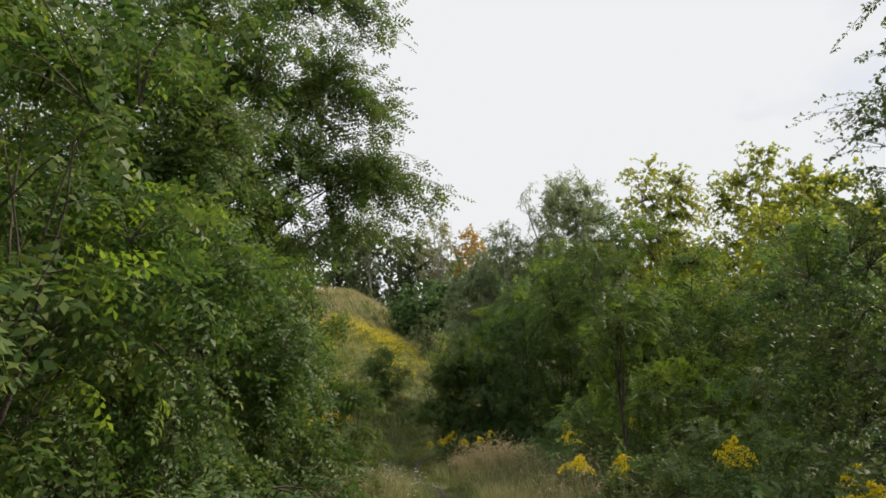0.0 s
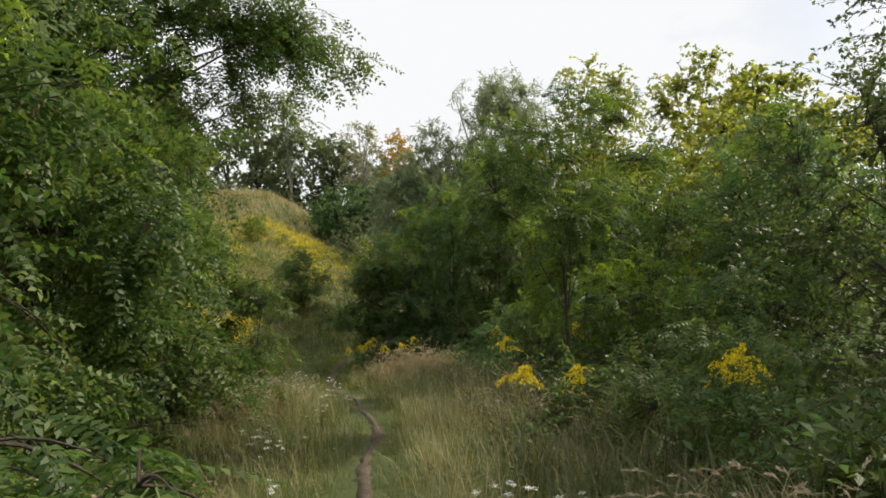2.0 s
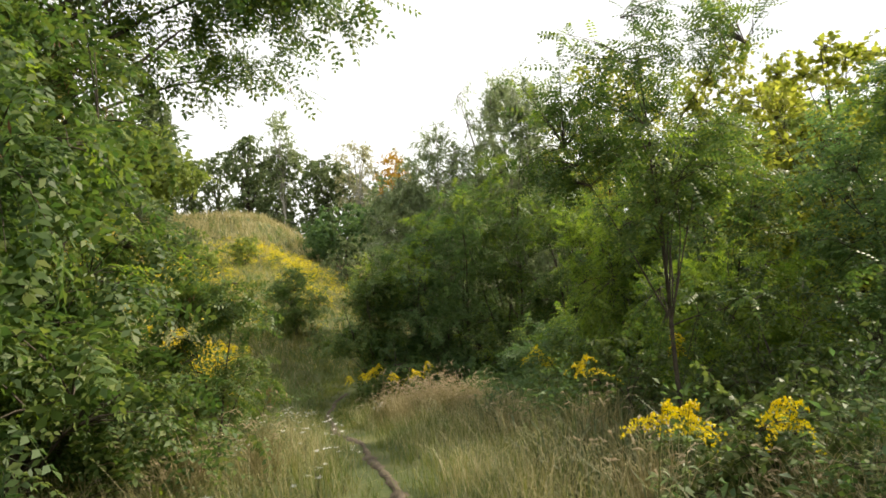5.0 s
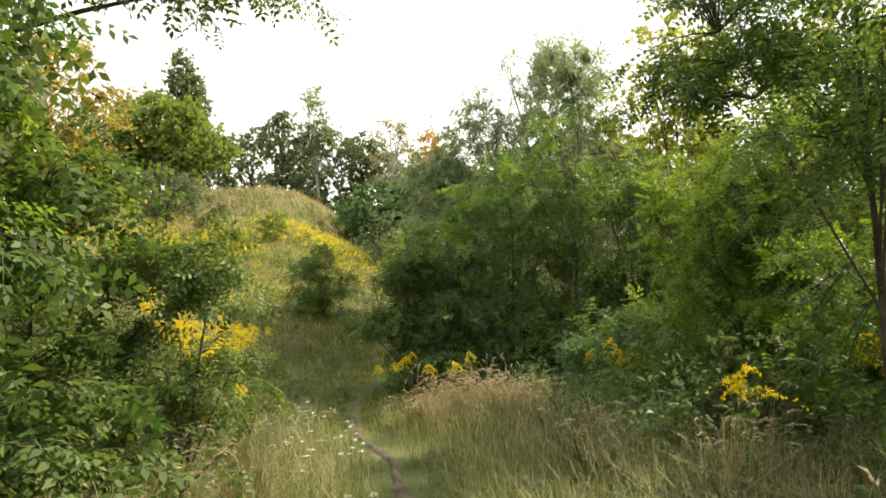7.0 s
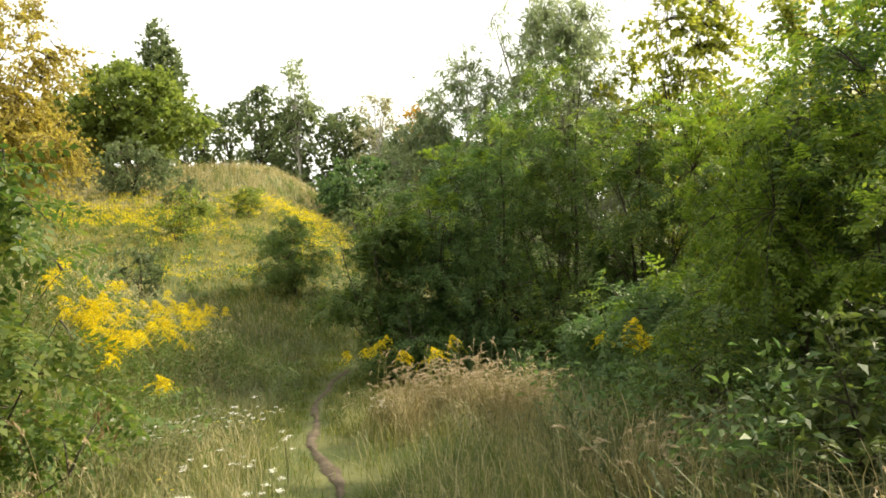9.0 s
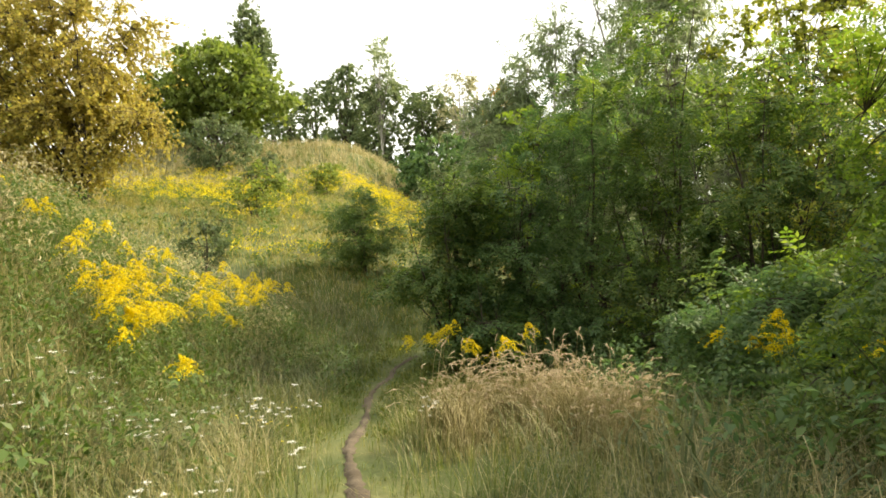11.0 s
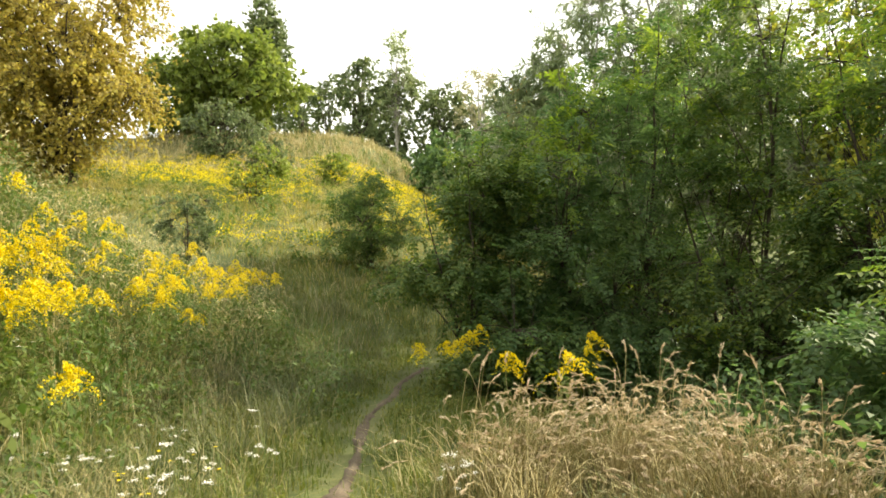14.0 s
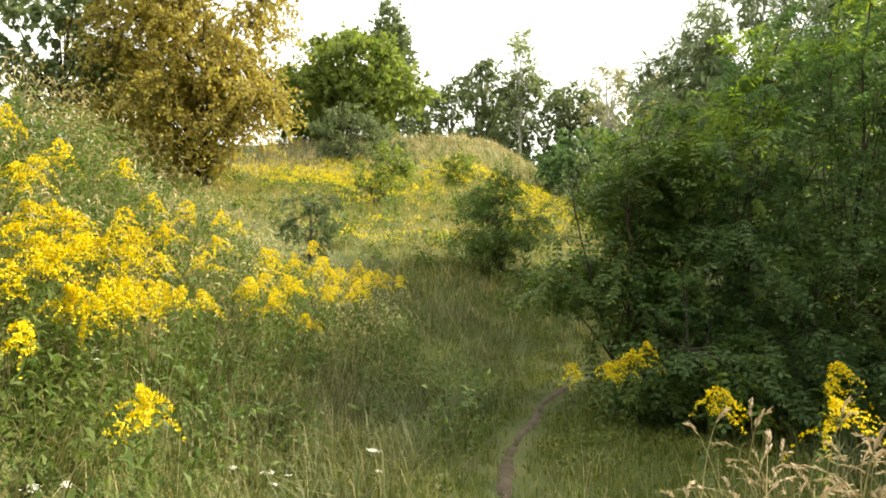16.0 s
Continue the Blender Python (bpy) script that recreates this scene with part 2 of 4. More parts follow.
def frames_for(d, rng, tilt=0.5):
    """Turns whose x axis runs along d and whose z axis points roughly up."""
    d = d / (np.linalg.norm(d, axis=1, keepdims=True) + 1e-9)
    up = np.array([0, 0, 1.0]) + rng.normal(0, tilt, d.shape)
    y = np.cross(up, d)
    y /= np.linalg.norm(y, axis=1, keepdims=True) + 1e-9
    return np.stack([d, y, np.cross(d, y)], 2)


def scatter(template, turns, places, scales):
    tv, tf = template
    v = np.einsum("nij,kj->nki", turns, tv) * np.asarray(scales)[:, None, None] + places[:, None]
    f = tf[None] + (np.arange(len(places)) * len(tv))[:, None, None]
    return v.reshape(-1, 3), f.reshape(-1, tf.shape[1])


def simple_leaf(length, width, bend=0.15):
    v = np.array([(0, 0, 0), (0.5 * length, -width / 2, 0.1 * width), (length, 0, -bend * length), (0.5 * length, width / 2, 0.1 * width)])
    return v, np.array([(0, 1, 2, 3)])


def pinnate_leaf(length, pairs, leaflet, width):
    """A feather leaf: pairs of oval leaflets and one at the end of a drooping stalk."""
    vs, fs = [], []
    lv, lf = simple_leaf(leaflet, width)
    for i in range(pairs * 2 + 1):
        last = i == pairs * 2
        x = length * (1.0 if last else 0.22 + 0.76 * (i // 2) / max(1, pairs - 1) * 0.95)
        side = 0 if last else (1 if i % 2 else -1)
        ang = radians(side * 68)
        size = 1.0 if last else 0.75 + 0.25 * math.sin(math.pi * (0.2 + 0.7 * (i // 2) / pairs))
        r = Matrix.Rotation(ang, 3, "Z") @ Matrix.Rotation(radians(side * 14 if side else 0), 3, "X") @ Matrix.Rotation(radians(14), 3, "Y")
        base = np.array((x, 0, -0.35 * x * x / length))
        vs.append((lv * size) @ np.array(r).T + base)
        fs.append(lf + 4 * i)
    xs = (0, 0.5 * length, length)
    k = len(vs) * 4
    vs.append(np.array([(xs[0], 0.003, 0), (xs[0], -0.003, 0), (xs[1], -0.002, -0.35 * xs[1] ** 2 / length), (xs[1], 0.002, -0.35 * xs[1] ** 2 / length),
                        (xs[2], -0.001, -0.35 * xs[2]), (xs[2], 0.001, -0.35 * xs[2])]))
    fs.append(np.array([(k, k + 1, k + 2, k + 3), (k + 3, k + 2, k + 4, k + 5)]))
    return np.concatenate(vs), np.concatenate(fs)


LEAVES = {
    "pinnate": pinnate_leaf(0.24, 5, 0.054, 0.03),
    "pinnate_big": pinnate_leaf(0.34, 7, 0.062, 0.03),
    "pinnate_mid": pinnate_leaf(0.25, 4, 0.068, 0.036),
    "pinnate_lite": pinnate_leaf(0.28, 3, 0.1, 0.05),
    "oval": simple_leaf(0.06, 0.034),
    "broad": simple_leaf(0.085, 0.065),
    "lance": simple_leaf(0.1, 0.02, 0.25),
    "far": simple_leaf(0.3, 0.2),
    "farther": simple_leaf(0.45, 0.32),
    "pod": simple_leaf(0.09, 0.016, 0.1),
}


def bezier(p0, p1, p2, n):
    t = np.linspace(0, 1, n)[None, :, None]
    return (1 - t) ** 2 * p0[:, None] + 2 * t * (1 - t) * p1[:, None] + t * t * p2[:, None]


def woody(name, label, category, at, height, crowns, seed, leaf="pinnate", size=1.0, leaf_mat=None, bark=None, trunk_r=0.08, stems=1,
          limbs=14, clumps=30, twigs=200, per_twig=12, droop=0.25, spread=0.45, tilt=0.5, low=0.15, pods=0, group="", twig_r=0.006, flat=0.75, lighter=None):
    """A tree or shrub: stems, limbs that reach into the crown's lobes, twigs to clumps of leaves. crowns: lobes (x, y, z, rx, ry, rz) about the foot."""
    rng = np.random.default_rng(seed)
    tilt = 1.2 if leaf.startswith("far") else tilt
    root = tagged(new(name), label, category, group)
    root.location = (at[0], at[1], hz(*at) - 0.06)
    C = np.array(crowns, float)
    weight = C[:, 3] * C[:, 4] * C[:, 5]
    weight = weight / weight.sum()

    def inside(n, inner):
        pick = rng.choice(len(C), n, p=weight)
        d = rng.normal(size=(n, 3))
        d /= np.linalg.norm(d, axis=1, keepdims=True)
        return C[pick, :3] + d * C[pick, 3:] * (inner + (1 - inner) * rng.random((n, 1)) ** 0.45)

    n = 9
    stem_lines, stem_r = [], []
    mid = (C[:, :2] * weight[:, None]).sum(0)
    for s in range(stems):
        t = np.linspace(0, 1, n)
        lean = mid * 0.7 + rng.normal(0, 0.12 * height if stems > 1 else 0.03 * height, 2)
        foot = rng.normal(0, 0.12, 2) if stems > 1 else np.zeros(2)
        hgt = height * (0.93 if s == 0 else rng.uniform(0.6, 0.9))
        xy = foot + lean * (t ** 1.3)[:, None] + np.cumsum(rng.normal(0, 0.012 * height, (n, 2)), 0) * t[:, None]
        stem_lines.append(np.column_stack([xy, hgt * t]))
        stem_r.append(trunk_r * (1 if s == 0 else 0.75) * (1 - 0.9 * t) * (1 + 0.5 * np.exp(-t * 18)))
    stem_lines, stem_r = np.array(stem_lines), np.array(stem_r)
    tv, tf = tubes(stem_lines, stem_r, 8)
    part("trunk", mesh_of("trunk", tv, tf, bark or M_BARK, True), root)

    ends = inside(limbs, 0.45)
    which = rng.integers(0, stems, limbs)
    frac = np.clip(ends[:, 2] / height * 0.75 - 0.12 + rng.normal(0, 0.05, limbs), low, 0.85)
    starts = np.array([[np.interp(f, np.linspace(0, 1, n), stem_lines[w][:, k]) for k in range(3)] for w, f in zip(which, frac)])
    span = np.linalg.norm(ends - starts, axis=1)
    mids = (starts + ends) / 2 + np.column_stack([rng.normal(0, 0.08, limbs) * span, rng.normal(0, 0.08, limbs) * span, 0.16 * span])
    limb_lines = bezier(starts, mids, ends, 8)
    limb_r = np.clip(trunk_r * 0.5 * (1 - frac), 0.008, None)[:, None] * np.linspace(1, 0.18, 8)[None]
    lv, lf = tubes(limb_lines, limb_r, 6)

    nodes = np.concatenate([limb_lines[:, 2:].reshape(-1, 3), stem_lines[:, 4:].reshape(-1, 3)])
    heart = inside(clumps, 0.35)
    tips = heart[rng.integers(0, clumps, twigs)] + rng.normal(0, 1, (twigs, 3)) * spread * np.array([1, 1, flat])
    near = np.array([np.argmin(((nodes - q) ** 2).sum(1)) for q in tips])
    roots_ = nodes[near]
    long = np.linalg.norm(tips - roots_, axis=1)
    bend = (roots_ + tips) / 2 + np.column_stack([np.zeros(twigs), np.zeros(twigs), 0.18 * long])
    tips2 = tips - np.column_stack([np.zeros(twigs), np.zeros(twigs), droop * np.minimum(long, 1.2)])
    twig_lines = bezier(roots_, bend, tips2, 6)
    if twig_r > 0.012:
        v, f = lv, lf
    else:
        wv, wf = tubes(twig_lines[:, ::2] if twig_r > 0.007 else twig_lines, twig_r * np.linspace(1.4, 0.4, 6)[None, ::2 if twig_r > 0.007 else 1] * np.ones((twigs, 1)), 3)
        v, f = join([(lv, lf), (wv, wf)])
    part("branchwork", mesh_of("branchwork", v, f, bark or M_BARK, True), root)

    k = twigs * per_twig
    tw = np.repeat(np.arange(twigs), per_twig)
    t = 1 - 0.75 * rng.random(k) ** 1.3
    seg = np.clip((t * 5).astype(int), 0, 4)
    w = (t * 5 - seg)[:, None]
    pos = twig_lines[tw, seg] * (1 - w) + twig_lines[tw, seg + 1] * w
    along = twig_lines[tw, seg + 1] - twig_lines[tw, seg]
    along /= np.linalg.norm(along, axis=1, keepdims=True) + 1e-9
    d = 0.6 * along + rng.normal(0, 0.65, (k, 3)) * np.array([1, 1, 0.3 + 0.93 * flat]) - np.array([0, 0, droop])
    pos, grow = pos + rng.normal(0, 0.02, (k, 3)), size * rng.uniform(0.65, 1.2, k)
    turns = frames_for(d, rng, tilt)
    if lighter:
        # sunlit highlights put in as lighter leaf colour, mostly on the highest twigs
        young = (rng.random(twigs) < 0.05 + 0.3 * (tips2[:, 2] > np.quantile(tips2[:, 2], 0.86)))[tw]
        cv, cf = scatter(LEAVES[leaf], turns[young], pos[young], grow[young])
        part("young_leaves", mesh_of("young_leaves", cv, cf, lighter), root, "paler green leaves coloured as sunlit twig tips", "stuff")
        turns, pos, grow = turns[~young], pos[~young], grow[~young]
    cv, cf = scatter(LEAVES[leaf], turns, pos, grow)
    part("crown", mesh_of("crown", cv, cf, leaf_mat), root, kind="stuff")
    if pods:
        pk = rng.choice(twigs, pods)
        pos = np.repeat(twig_lines[pk, 4], 9, 0) + rng.normal(0, 0.07, (pods * 9, 3))
        d = rng.normal(0, 0.35, (pods * 9, 3)) - np.array([0, 0, 1.0])
        pv, pf = scatter(LEAVES["pod"], frames_for(d, rng, 1.0), pos, rng.uniform(0.7, 1.2, pods * 9))
        part("pod_cluster", mesh_of("pod_cluster", pv, pf, M_PODS), root, "dry brown hanging seed pods", "stuff")
    return root


# ---- ground and path ----
def spaced(a, b, c, d, fine, coarse):
    return np.unique(np.concatenate([np.linspace(a, b, coarse), np.linspace(b, c, fine), np.linspace(c, d, coarse)]))


gx, gy = spaced(-400, -26, 22, 400, 90, 20), spaced(-300, -14, 84, 800, 160, 20)
GX, GY = np.meshgrid(gx, gy)
gv = np.column_stack([GX.ravel(), GY.ravel(), h(GX, GY).ravel()])
ii, jj = np.meshgrid(np.arange(len(gy) - 1), np.arange(len(gx) - 1), indexing="ij")
g0 = ii * len(gx) + jj
gf = np.stack([g0, g0 + 1, g0 + len(gx) + 1, g0 + len(gx)], -1).reshape(-1, 4)
tagged(new("ground", mesh_of("ground", gv, gf, M_GROUND, True)), "sloping meadow ground of soil and old thatch", "ground", kind="structure")

py = np.arange(-13, 18.6, 0.12)
prng = np.random.default_rng(3)
half = 0.065 + 0.025 * np.sin(py * 2.1) + prng.normal(0, 0.02, len(py))
cols = np.array([-1, -0.5, 0, 0.5, 1])
px = track_x(py)[:, None] + half[:, None] * cols + 0.05 * np.sin(py * 1.3)[:, None]
pz = h(px, py[:, None] + 0 * px) + 0.035 - 0.03 * np.abs(cols) ** 2 + prng.normal(0, 0.004, px.shape)
pv = np.stack([px, py[:, None] + 0 * px, pz], -1).reshape(-1, 3)
ii, jj = np.meshgrid(np.arange(len(py) - 1), np.arange(4), indexing="ij")
p0 = ii * 5 + jj
pf = np.stack([p0, p0 + 1, p0 + 6, p0 + 5], -1).reshape(-1, 4)
tagged(new("path", mesh_of("path", pv, pf, M_PATH, True)), "narrow trodden footpath of bare brown earth", "path", kind="structure")


# ---- grasses ----
def blades(name, label, material, n, region, tall, wide, seed, keep=None, lean=0.45, category="grass"):
    """Grass blades, each a bent tapering strip, over the region (x0, x1, y0, y1)."""
    rng = np.random.default_rng(seed)
    x, y = rng.uniform(region[0], region[1], n), rng.uniform(region[2], region[3], n)
    # tufts: draw most blades towards tuft centres
    tx, ty = rng.uniform(region[0], region[1], n // 25 + 1), rng.uniform(region[2], region[3], n // 25 + 1)
    own = rng.integers(0, len(tx), n)
    in_tuft = rng.random(n) < 0.65
    x = np.where(in_tuft, tx[own] + rng.normal(0, 0.09 + wide * 2, n), x)
    y = np.where(in_tuft, ty[own] + rng.normal(0, 0.09 + wide * 2, n), y)
    ok = rng.random(n) < (keep(x, y) if keep else 1)
    x, y, own = x[ok], y[ok], own[ok]
    n = len(x)
    off = np.abs(x - track_x(y))
    hgt = tall * rng.uniform(0.45, 1.15, n) * (0.6 + 0.8 * rng.random(len(tx))[own]) * (0.35 + 0.65 * smooth(0.06, 0.7, off))
    a = rng.uniform(0, 2 * np.pi, n)
    bow = hgt * lean * rng.uniform(0.2, 1.5, n)
    d = np.column_stack([np.cos(a), np.sin(a)])
    s = np.column_stack([-np.sin(a), np.cos(a)]) * (wide * rng.uniform(0.6, 1.3, n))[:, None] / 2
    z = h(x, y) - 0.02
    P = np.column_stack([x, y])
    v = np.empty((n, 5, 3))
    v[:, 0, :2], v[:, 1, :2] = P - s, P + s
    v[:, 2, :2], v[:, 3, :2] = P + d * bow[:, None] * 0.3 - s * 0.8, P + d * bow[:, None] * 0.3 + s * 0.8
    v[:, 4, :2] = P + d * bow[:, None]
    v[:, 0, 2] = v[:, 1, 2] = z
    v[:, 2, 2] = v[:, 3, 2] = z + hgt * 0.62
    v[:, 4, 2] = z + hgt * (1 - 0.25 * rng.random(n))
    tri = np.array([(0, 1, 3), (0, 3, 2), (2, 3, 4)])
    f = (tri[None] + (np.arange(n) * 5)[:, None, None]).reshape(-1, 3)
    return tagged(new(name, mesh_of(name, v.reshape(-1, 3), f, material)), label, category, kind="stuff")


def off_path(x, y):
    return 0.05 + 0.95 * smooth(0.02, 0.22, np.abs(x - track_x(y)))


def patch(x, y, f=0.5, s=0.0):
    return 0.5 + 0.5 * np.sin(x * f * 1.9 + s + 1.3 * np.sin(y * f)) * np.cos(y * f * 1.4 + s + np.sin(x * f * 1.1))


blades("meadow_grass", "fresh green grass beside the footpath", M_GRASS, 50000, (-6, 4.5, -12, 13), 0.42, 0.007, 11, lambda x, y: off_path(x, y), 0.9)
blades("dry_grass", "tangled straw-coloured dry grass", M_STRAW, 70000, (-7, 5, -12, 14), 0.56, 0.005, 12,
       lambda x, y: off_path(x, y) * smooth(0.2, 0.9, np.abs(x - track_x(y))) * (1 - 0.9 * smooth(8.5, 11, y) * smooth(-6, -4.4, x)) * (0.25 + 0.75 * patch(x, y, 0.7)), 1.2)
blades("hollow_grass", "short mown-looking green grass in the hollow", M_SHORT, 52000, (-8, 2, 9.5, 26), 0.24, 0.012, 13, lambda x, y: off_path(x, y))
blades("slope_grass", "tall yellowing grass on the hillside", M_HILLGRASS, 52000, (-24, 2, 20, 46), 0.4, 0.018, 14, lambda x, y: smooth(20, 26, y + 0.25 * x), 1.0)
blades("hilltop_grass", "bleached dry grass over the hill's crown", M_STRAW, 34000, (-32, 2, 44, 68), 0.8, 0.04, 15)
blades("bank_grass", "dry grass and herbs on the bank", M_STRAW, 42000, (-16, -3.6, 4, 24), 0.75, 0.007, 16, lambda x, y: (0.25 + 0.75 * patch(x, y, 0.4, 2)) * smooth(1.6, 2.8, track_x(y) - x) * (1 - 0.7 * smooth(15, 19, y)), 1.1)
blades("bank_herbs", "grey-green weeds on the bank", M_HERB, 30000, (-14, -3.0, 3, 22), 0.6, 0.012, 17, lambda x, y: 0.3 + 0.7 * patch(x, y, 0.6, 4), 1.2, "weeds")
blades("thicket_weeds", "low shaded weeds under the thicket", M_HERB, 24000, (1.0, 12, -10, 16), 0.6, 0.025, 18, lambda x, y: smooth(0.8, 1.8, x - track_x(y)), 0.7, "weeds")


def herbage(name, label, material, n, region, tall, leaf, seed, keep, category="weeds"):
    """Small leaves in clumps at all heights: the tangle of low weeds."""
    rng = np.random.default_rng(seed)
    k = max(1, n // 60)
    cx, cy = rng.uniform(region[0], region[1], k), rng.uniform(region[2], region[3], k)
    ok = rng.random(k) < keep(cx, cy)
    cx, cy, ch = cx[ok], cy[ok], tall * rng.uniform(0.5, 1.3, ok.sum())
    own = np.repeat(np.arange(len(cx)), 60)
    u = rng.random(len(own)) ** 0.7
    r = 0.05 + 0.16 * u
    x, y = cx[own] + rng.normal(0, 1, len(own)) * r, cy[own] + rng.normal(0, 1, len(own)) * r
    off = np.abs(x - track_x(y)) > 0.3
    x, y, u, own = x[off], y[off], u[off], own[off]
    pos = np.column_stack([x, y, h(x, y) + u * ch[own]])
    d = np.column_stack([x - cx[own], y - cy[own], 0.1 + 0 * x]) * 4 + rng.normal(0, 0.6, (len(x), 3))
    v, f = scatter(leaf, frames_for(d, rng, 0.35), pos, rng.uniform(0.5, 1.3, len(x)))
    return tagged(new(name, mesh_of(name, v, f, material)), label, category, kind="stuff")


herbage("bank_weeds", "leafy green weeds tangled on the bank", M_GOLDSTEM, 96000, (-11, -2.6, 4.5, 19), 0.8, simple_leaf(0.1, 0.032, 0.3), 131, lambda x, y: 0.15 + 0.85 * smooth(1.6, 3.5, track_x(y) - x))
herbage("near_weeds", "low leafy weeds among the grass", M_HERB, 40000, (-5, 4, -12, 12), 0.38, simple_leaf(0.055, 0.018, 0.3), 132, lambda x, y: 0.1 + 0.9 * smooth(0.5, 1.6, np.abs(x - track_x(y))))
herbage("thicket_undergrowth", "dark leafy undergrowth below the thicket", M_LOCUST_DARK, 44000, (1.2, 13, -9, 22), 0.9, simple_leaf(0.1, 0.045, 0.3), 133, lambda x, y: smooth(1.5, 3.2, x - track_x(y)))
herbage("hill_weeds", "yellow-green weeds on the hillside", M_GOLDSTEM, 36000, (-24, 0, 24, 60), 0.8, simple_leaf(0.2, 0.07, 0.3), 134, lambda x, y: 0.3 + 0.7 * patch(x, y, 0.25, 1))
herbage("bank_brush", "tall dry grey-brown weeds along the bank's top", M_STRAW, 40000, (-14, -5.6, 7, 20), 1.15, simple_leaf(0.11, 0.02, 0.5), 135, lambda x, y: 0.2 + 0.8 * patch(x, y, 0.5, 3))
herbage("shade_clover", "low green leaves carpeting the shaded hollow", M_SHORT, 26000, (-7, 3, 9, 24), 0.14, simple_leaf(0.07, 0.035, 0.3), 136, lambda x, y: 0.6 + 0 * x)

# ---- trees and shrubs beside the walk ----
LOBES = lambda *rows: list(rows)
woody("locust_tree", "large green locust tree with drooping seed-hung branches", "tree", (-6.6, 2.2), 13.0,
      [(0, 0, 7.4, 3.4, 3.6, 3.6), (2.2, 2.4, 10.8, 3.4, 2.6, 2.8), (-0.5, -1.5, 9.6, 3.4, 3.0, 3.0), (3.7, 2.7, 6.9, 2.4, 1.7, 1.3), (3.5, 2.5, 6.8, 2.4, 1.9, 1.2), (3.9, 2.2, 8.6, 2.0, 1.8, 1.6), (5.0, 2.9, 6.5, 1.3, 1.3, 0.7), (1.4, -2.0, 5.2, 2.8, 2.6, 2.4), (-2, -2, 4.5, 2.5, 2.5, 2.5)], 21,
      leaf="pinnate_mid", size=1.75, leaf_mat=M_LOCUST, trunk_r=0.17, limbs=64, clumps=280, twigs=2000, per_twig=8, droop=0.18, spread=0.4, flat=0.45, pods=240)
locust_kinds = [
    ((-4.3, -4.6), 5.4, [(0, 0, 3.2, 1.8, 1.9, 2.1), (0.5, 0.5, 1.0, 1.5, 1.6, 1.0)], 22, M_LOCUST),
    ((-4.4, -1.4), 5.2, [(0, 0, 3.1, 1.9, 1.9, 2.1), (0.7, 0.2, 1.1, 1.4, 1.6, 1.0)], 23, M_LOCUST),
    ((-4.5, 1.3), 4.4, [(0, 0, 2.5, 1.7, 1.6, 1.8), (0.5, 0.1, 0.9, 1.5, 1.4, 0.9)], 24, M_LOCUST),
    ((-4.0, -7.6), 6.0, [(0, 0, 3.7, 1.7, 2.0, 2.4), (0.2, 0.4, 1.0, 1.2, 1.4, 0.9)], 25, M_LOCUST),
]
for at, hgt, lobes, seed, mat in locust_kinds:
    woody("locust_shrub", "bushy green locust shrub with feathery leaves", "shrub", at, hgt, lobes, seed, leaf="pinnate_mid", size=1.4, leaf_mat=mat,
          trunk_r=0.05, stems=3, limbs=26, clumps=64, twigs=420, per_twig=8, droop=0.14, spread=0.36, flat=0.4, low=0.08, pods=34, lighter=M_LOCUST_YOUNG_LIT, group="locust shrubs beside the path")
woody("locust_sapling", "low locust sapling arching over the grass", "sapling", (-1.6, -7.8), 1.6,
      [(0.0, 0.1, 1.1, 0.8, 0.8, 0.4), (-0.5, 0.3, 0.7, 0.7, 0.7, 0.35)], 26, leaf="pinnate_big", leaf_mat=M_LOCUST, trunk_r=0.018, stems=4, limbs=12, clumps=22, twigs=95, per_twig=7,
      droop=0.2, spread=0.24, flat=0.4, tilt=0.2, low=0.1)
woody("locust_sapling", "small locust sapling with brown withered pods", "sapling", (-3.0, 2.8), 2.9,
      [(0.1, 0, 2.0, 0.75, 0.75, 0.7), (0, 0, 1.1, 0.8, 0.8, 0.5)], 27, leaf="pinnate", size=1.2, leaf_mat=M_LOCUST, trunk_r=0.025, stems=2, limbs=12, clumps=20, twigs=120, per_twig=9,
      droop=0.1, spread=0.24, flat=0.4, pods=40)
woody("sallow_tree", "dark small-leaved sallow tree with loose outer twigs", "tree", (8.0, -1.0), 8.6,
      [(0.3, 0, 6.0, 1.8, 2.0, 2.7), (-1.6, -0.3, 3.5, 2.0, 2.0, 1.5), (-1.5, -0.4, 1.4, 2.3, 2.4, 1.3), (1.0, -1.8, 4.5, 2.2, 2.2, 3.0)], 28, leaf="oval", size=1.5, leaf_mat=M_SALLOW,
      trunk_r=0.05, stems=5, limbs=54, clumps=200, twigs=1700, per_twig=20, droop=0.0, spread=0.46, low=0.05, twig_r=0.005)
woody("young_locust_tree", "slender young locust tree with a forked dark trunk", "tree", (2.75, 1.2), 5.7,
      [(0, 0, 4.6, 1.3, 1.25, 1.05), (-0.1, 0, 3.5, 1.4, 1.3, 0.7), (0.4, 0.4, 1.6, 0.9, 0.9, 0.6)], 29, leaf="pinnate", size=1.1, leaf_mat=M_LOCUST,
      trunk_r=0.034, stems=1, limbs=15, clumps=50, twigs=260, per_twig=9, droop=-0.04, spread=0.3, flat=0.5, low=0.3, lighter=M_LOCUST_YOUNG_LIT)
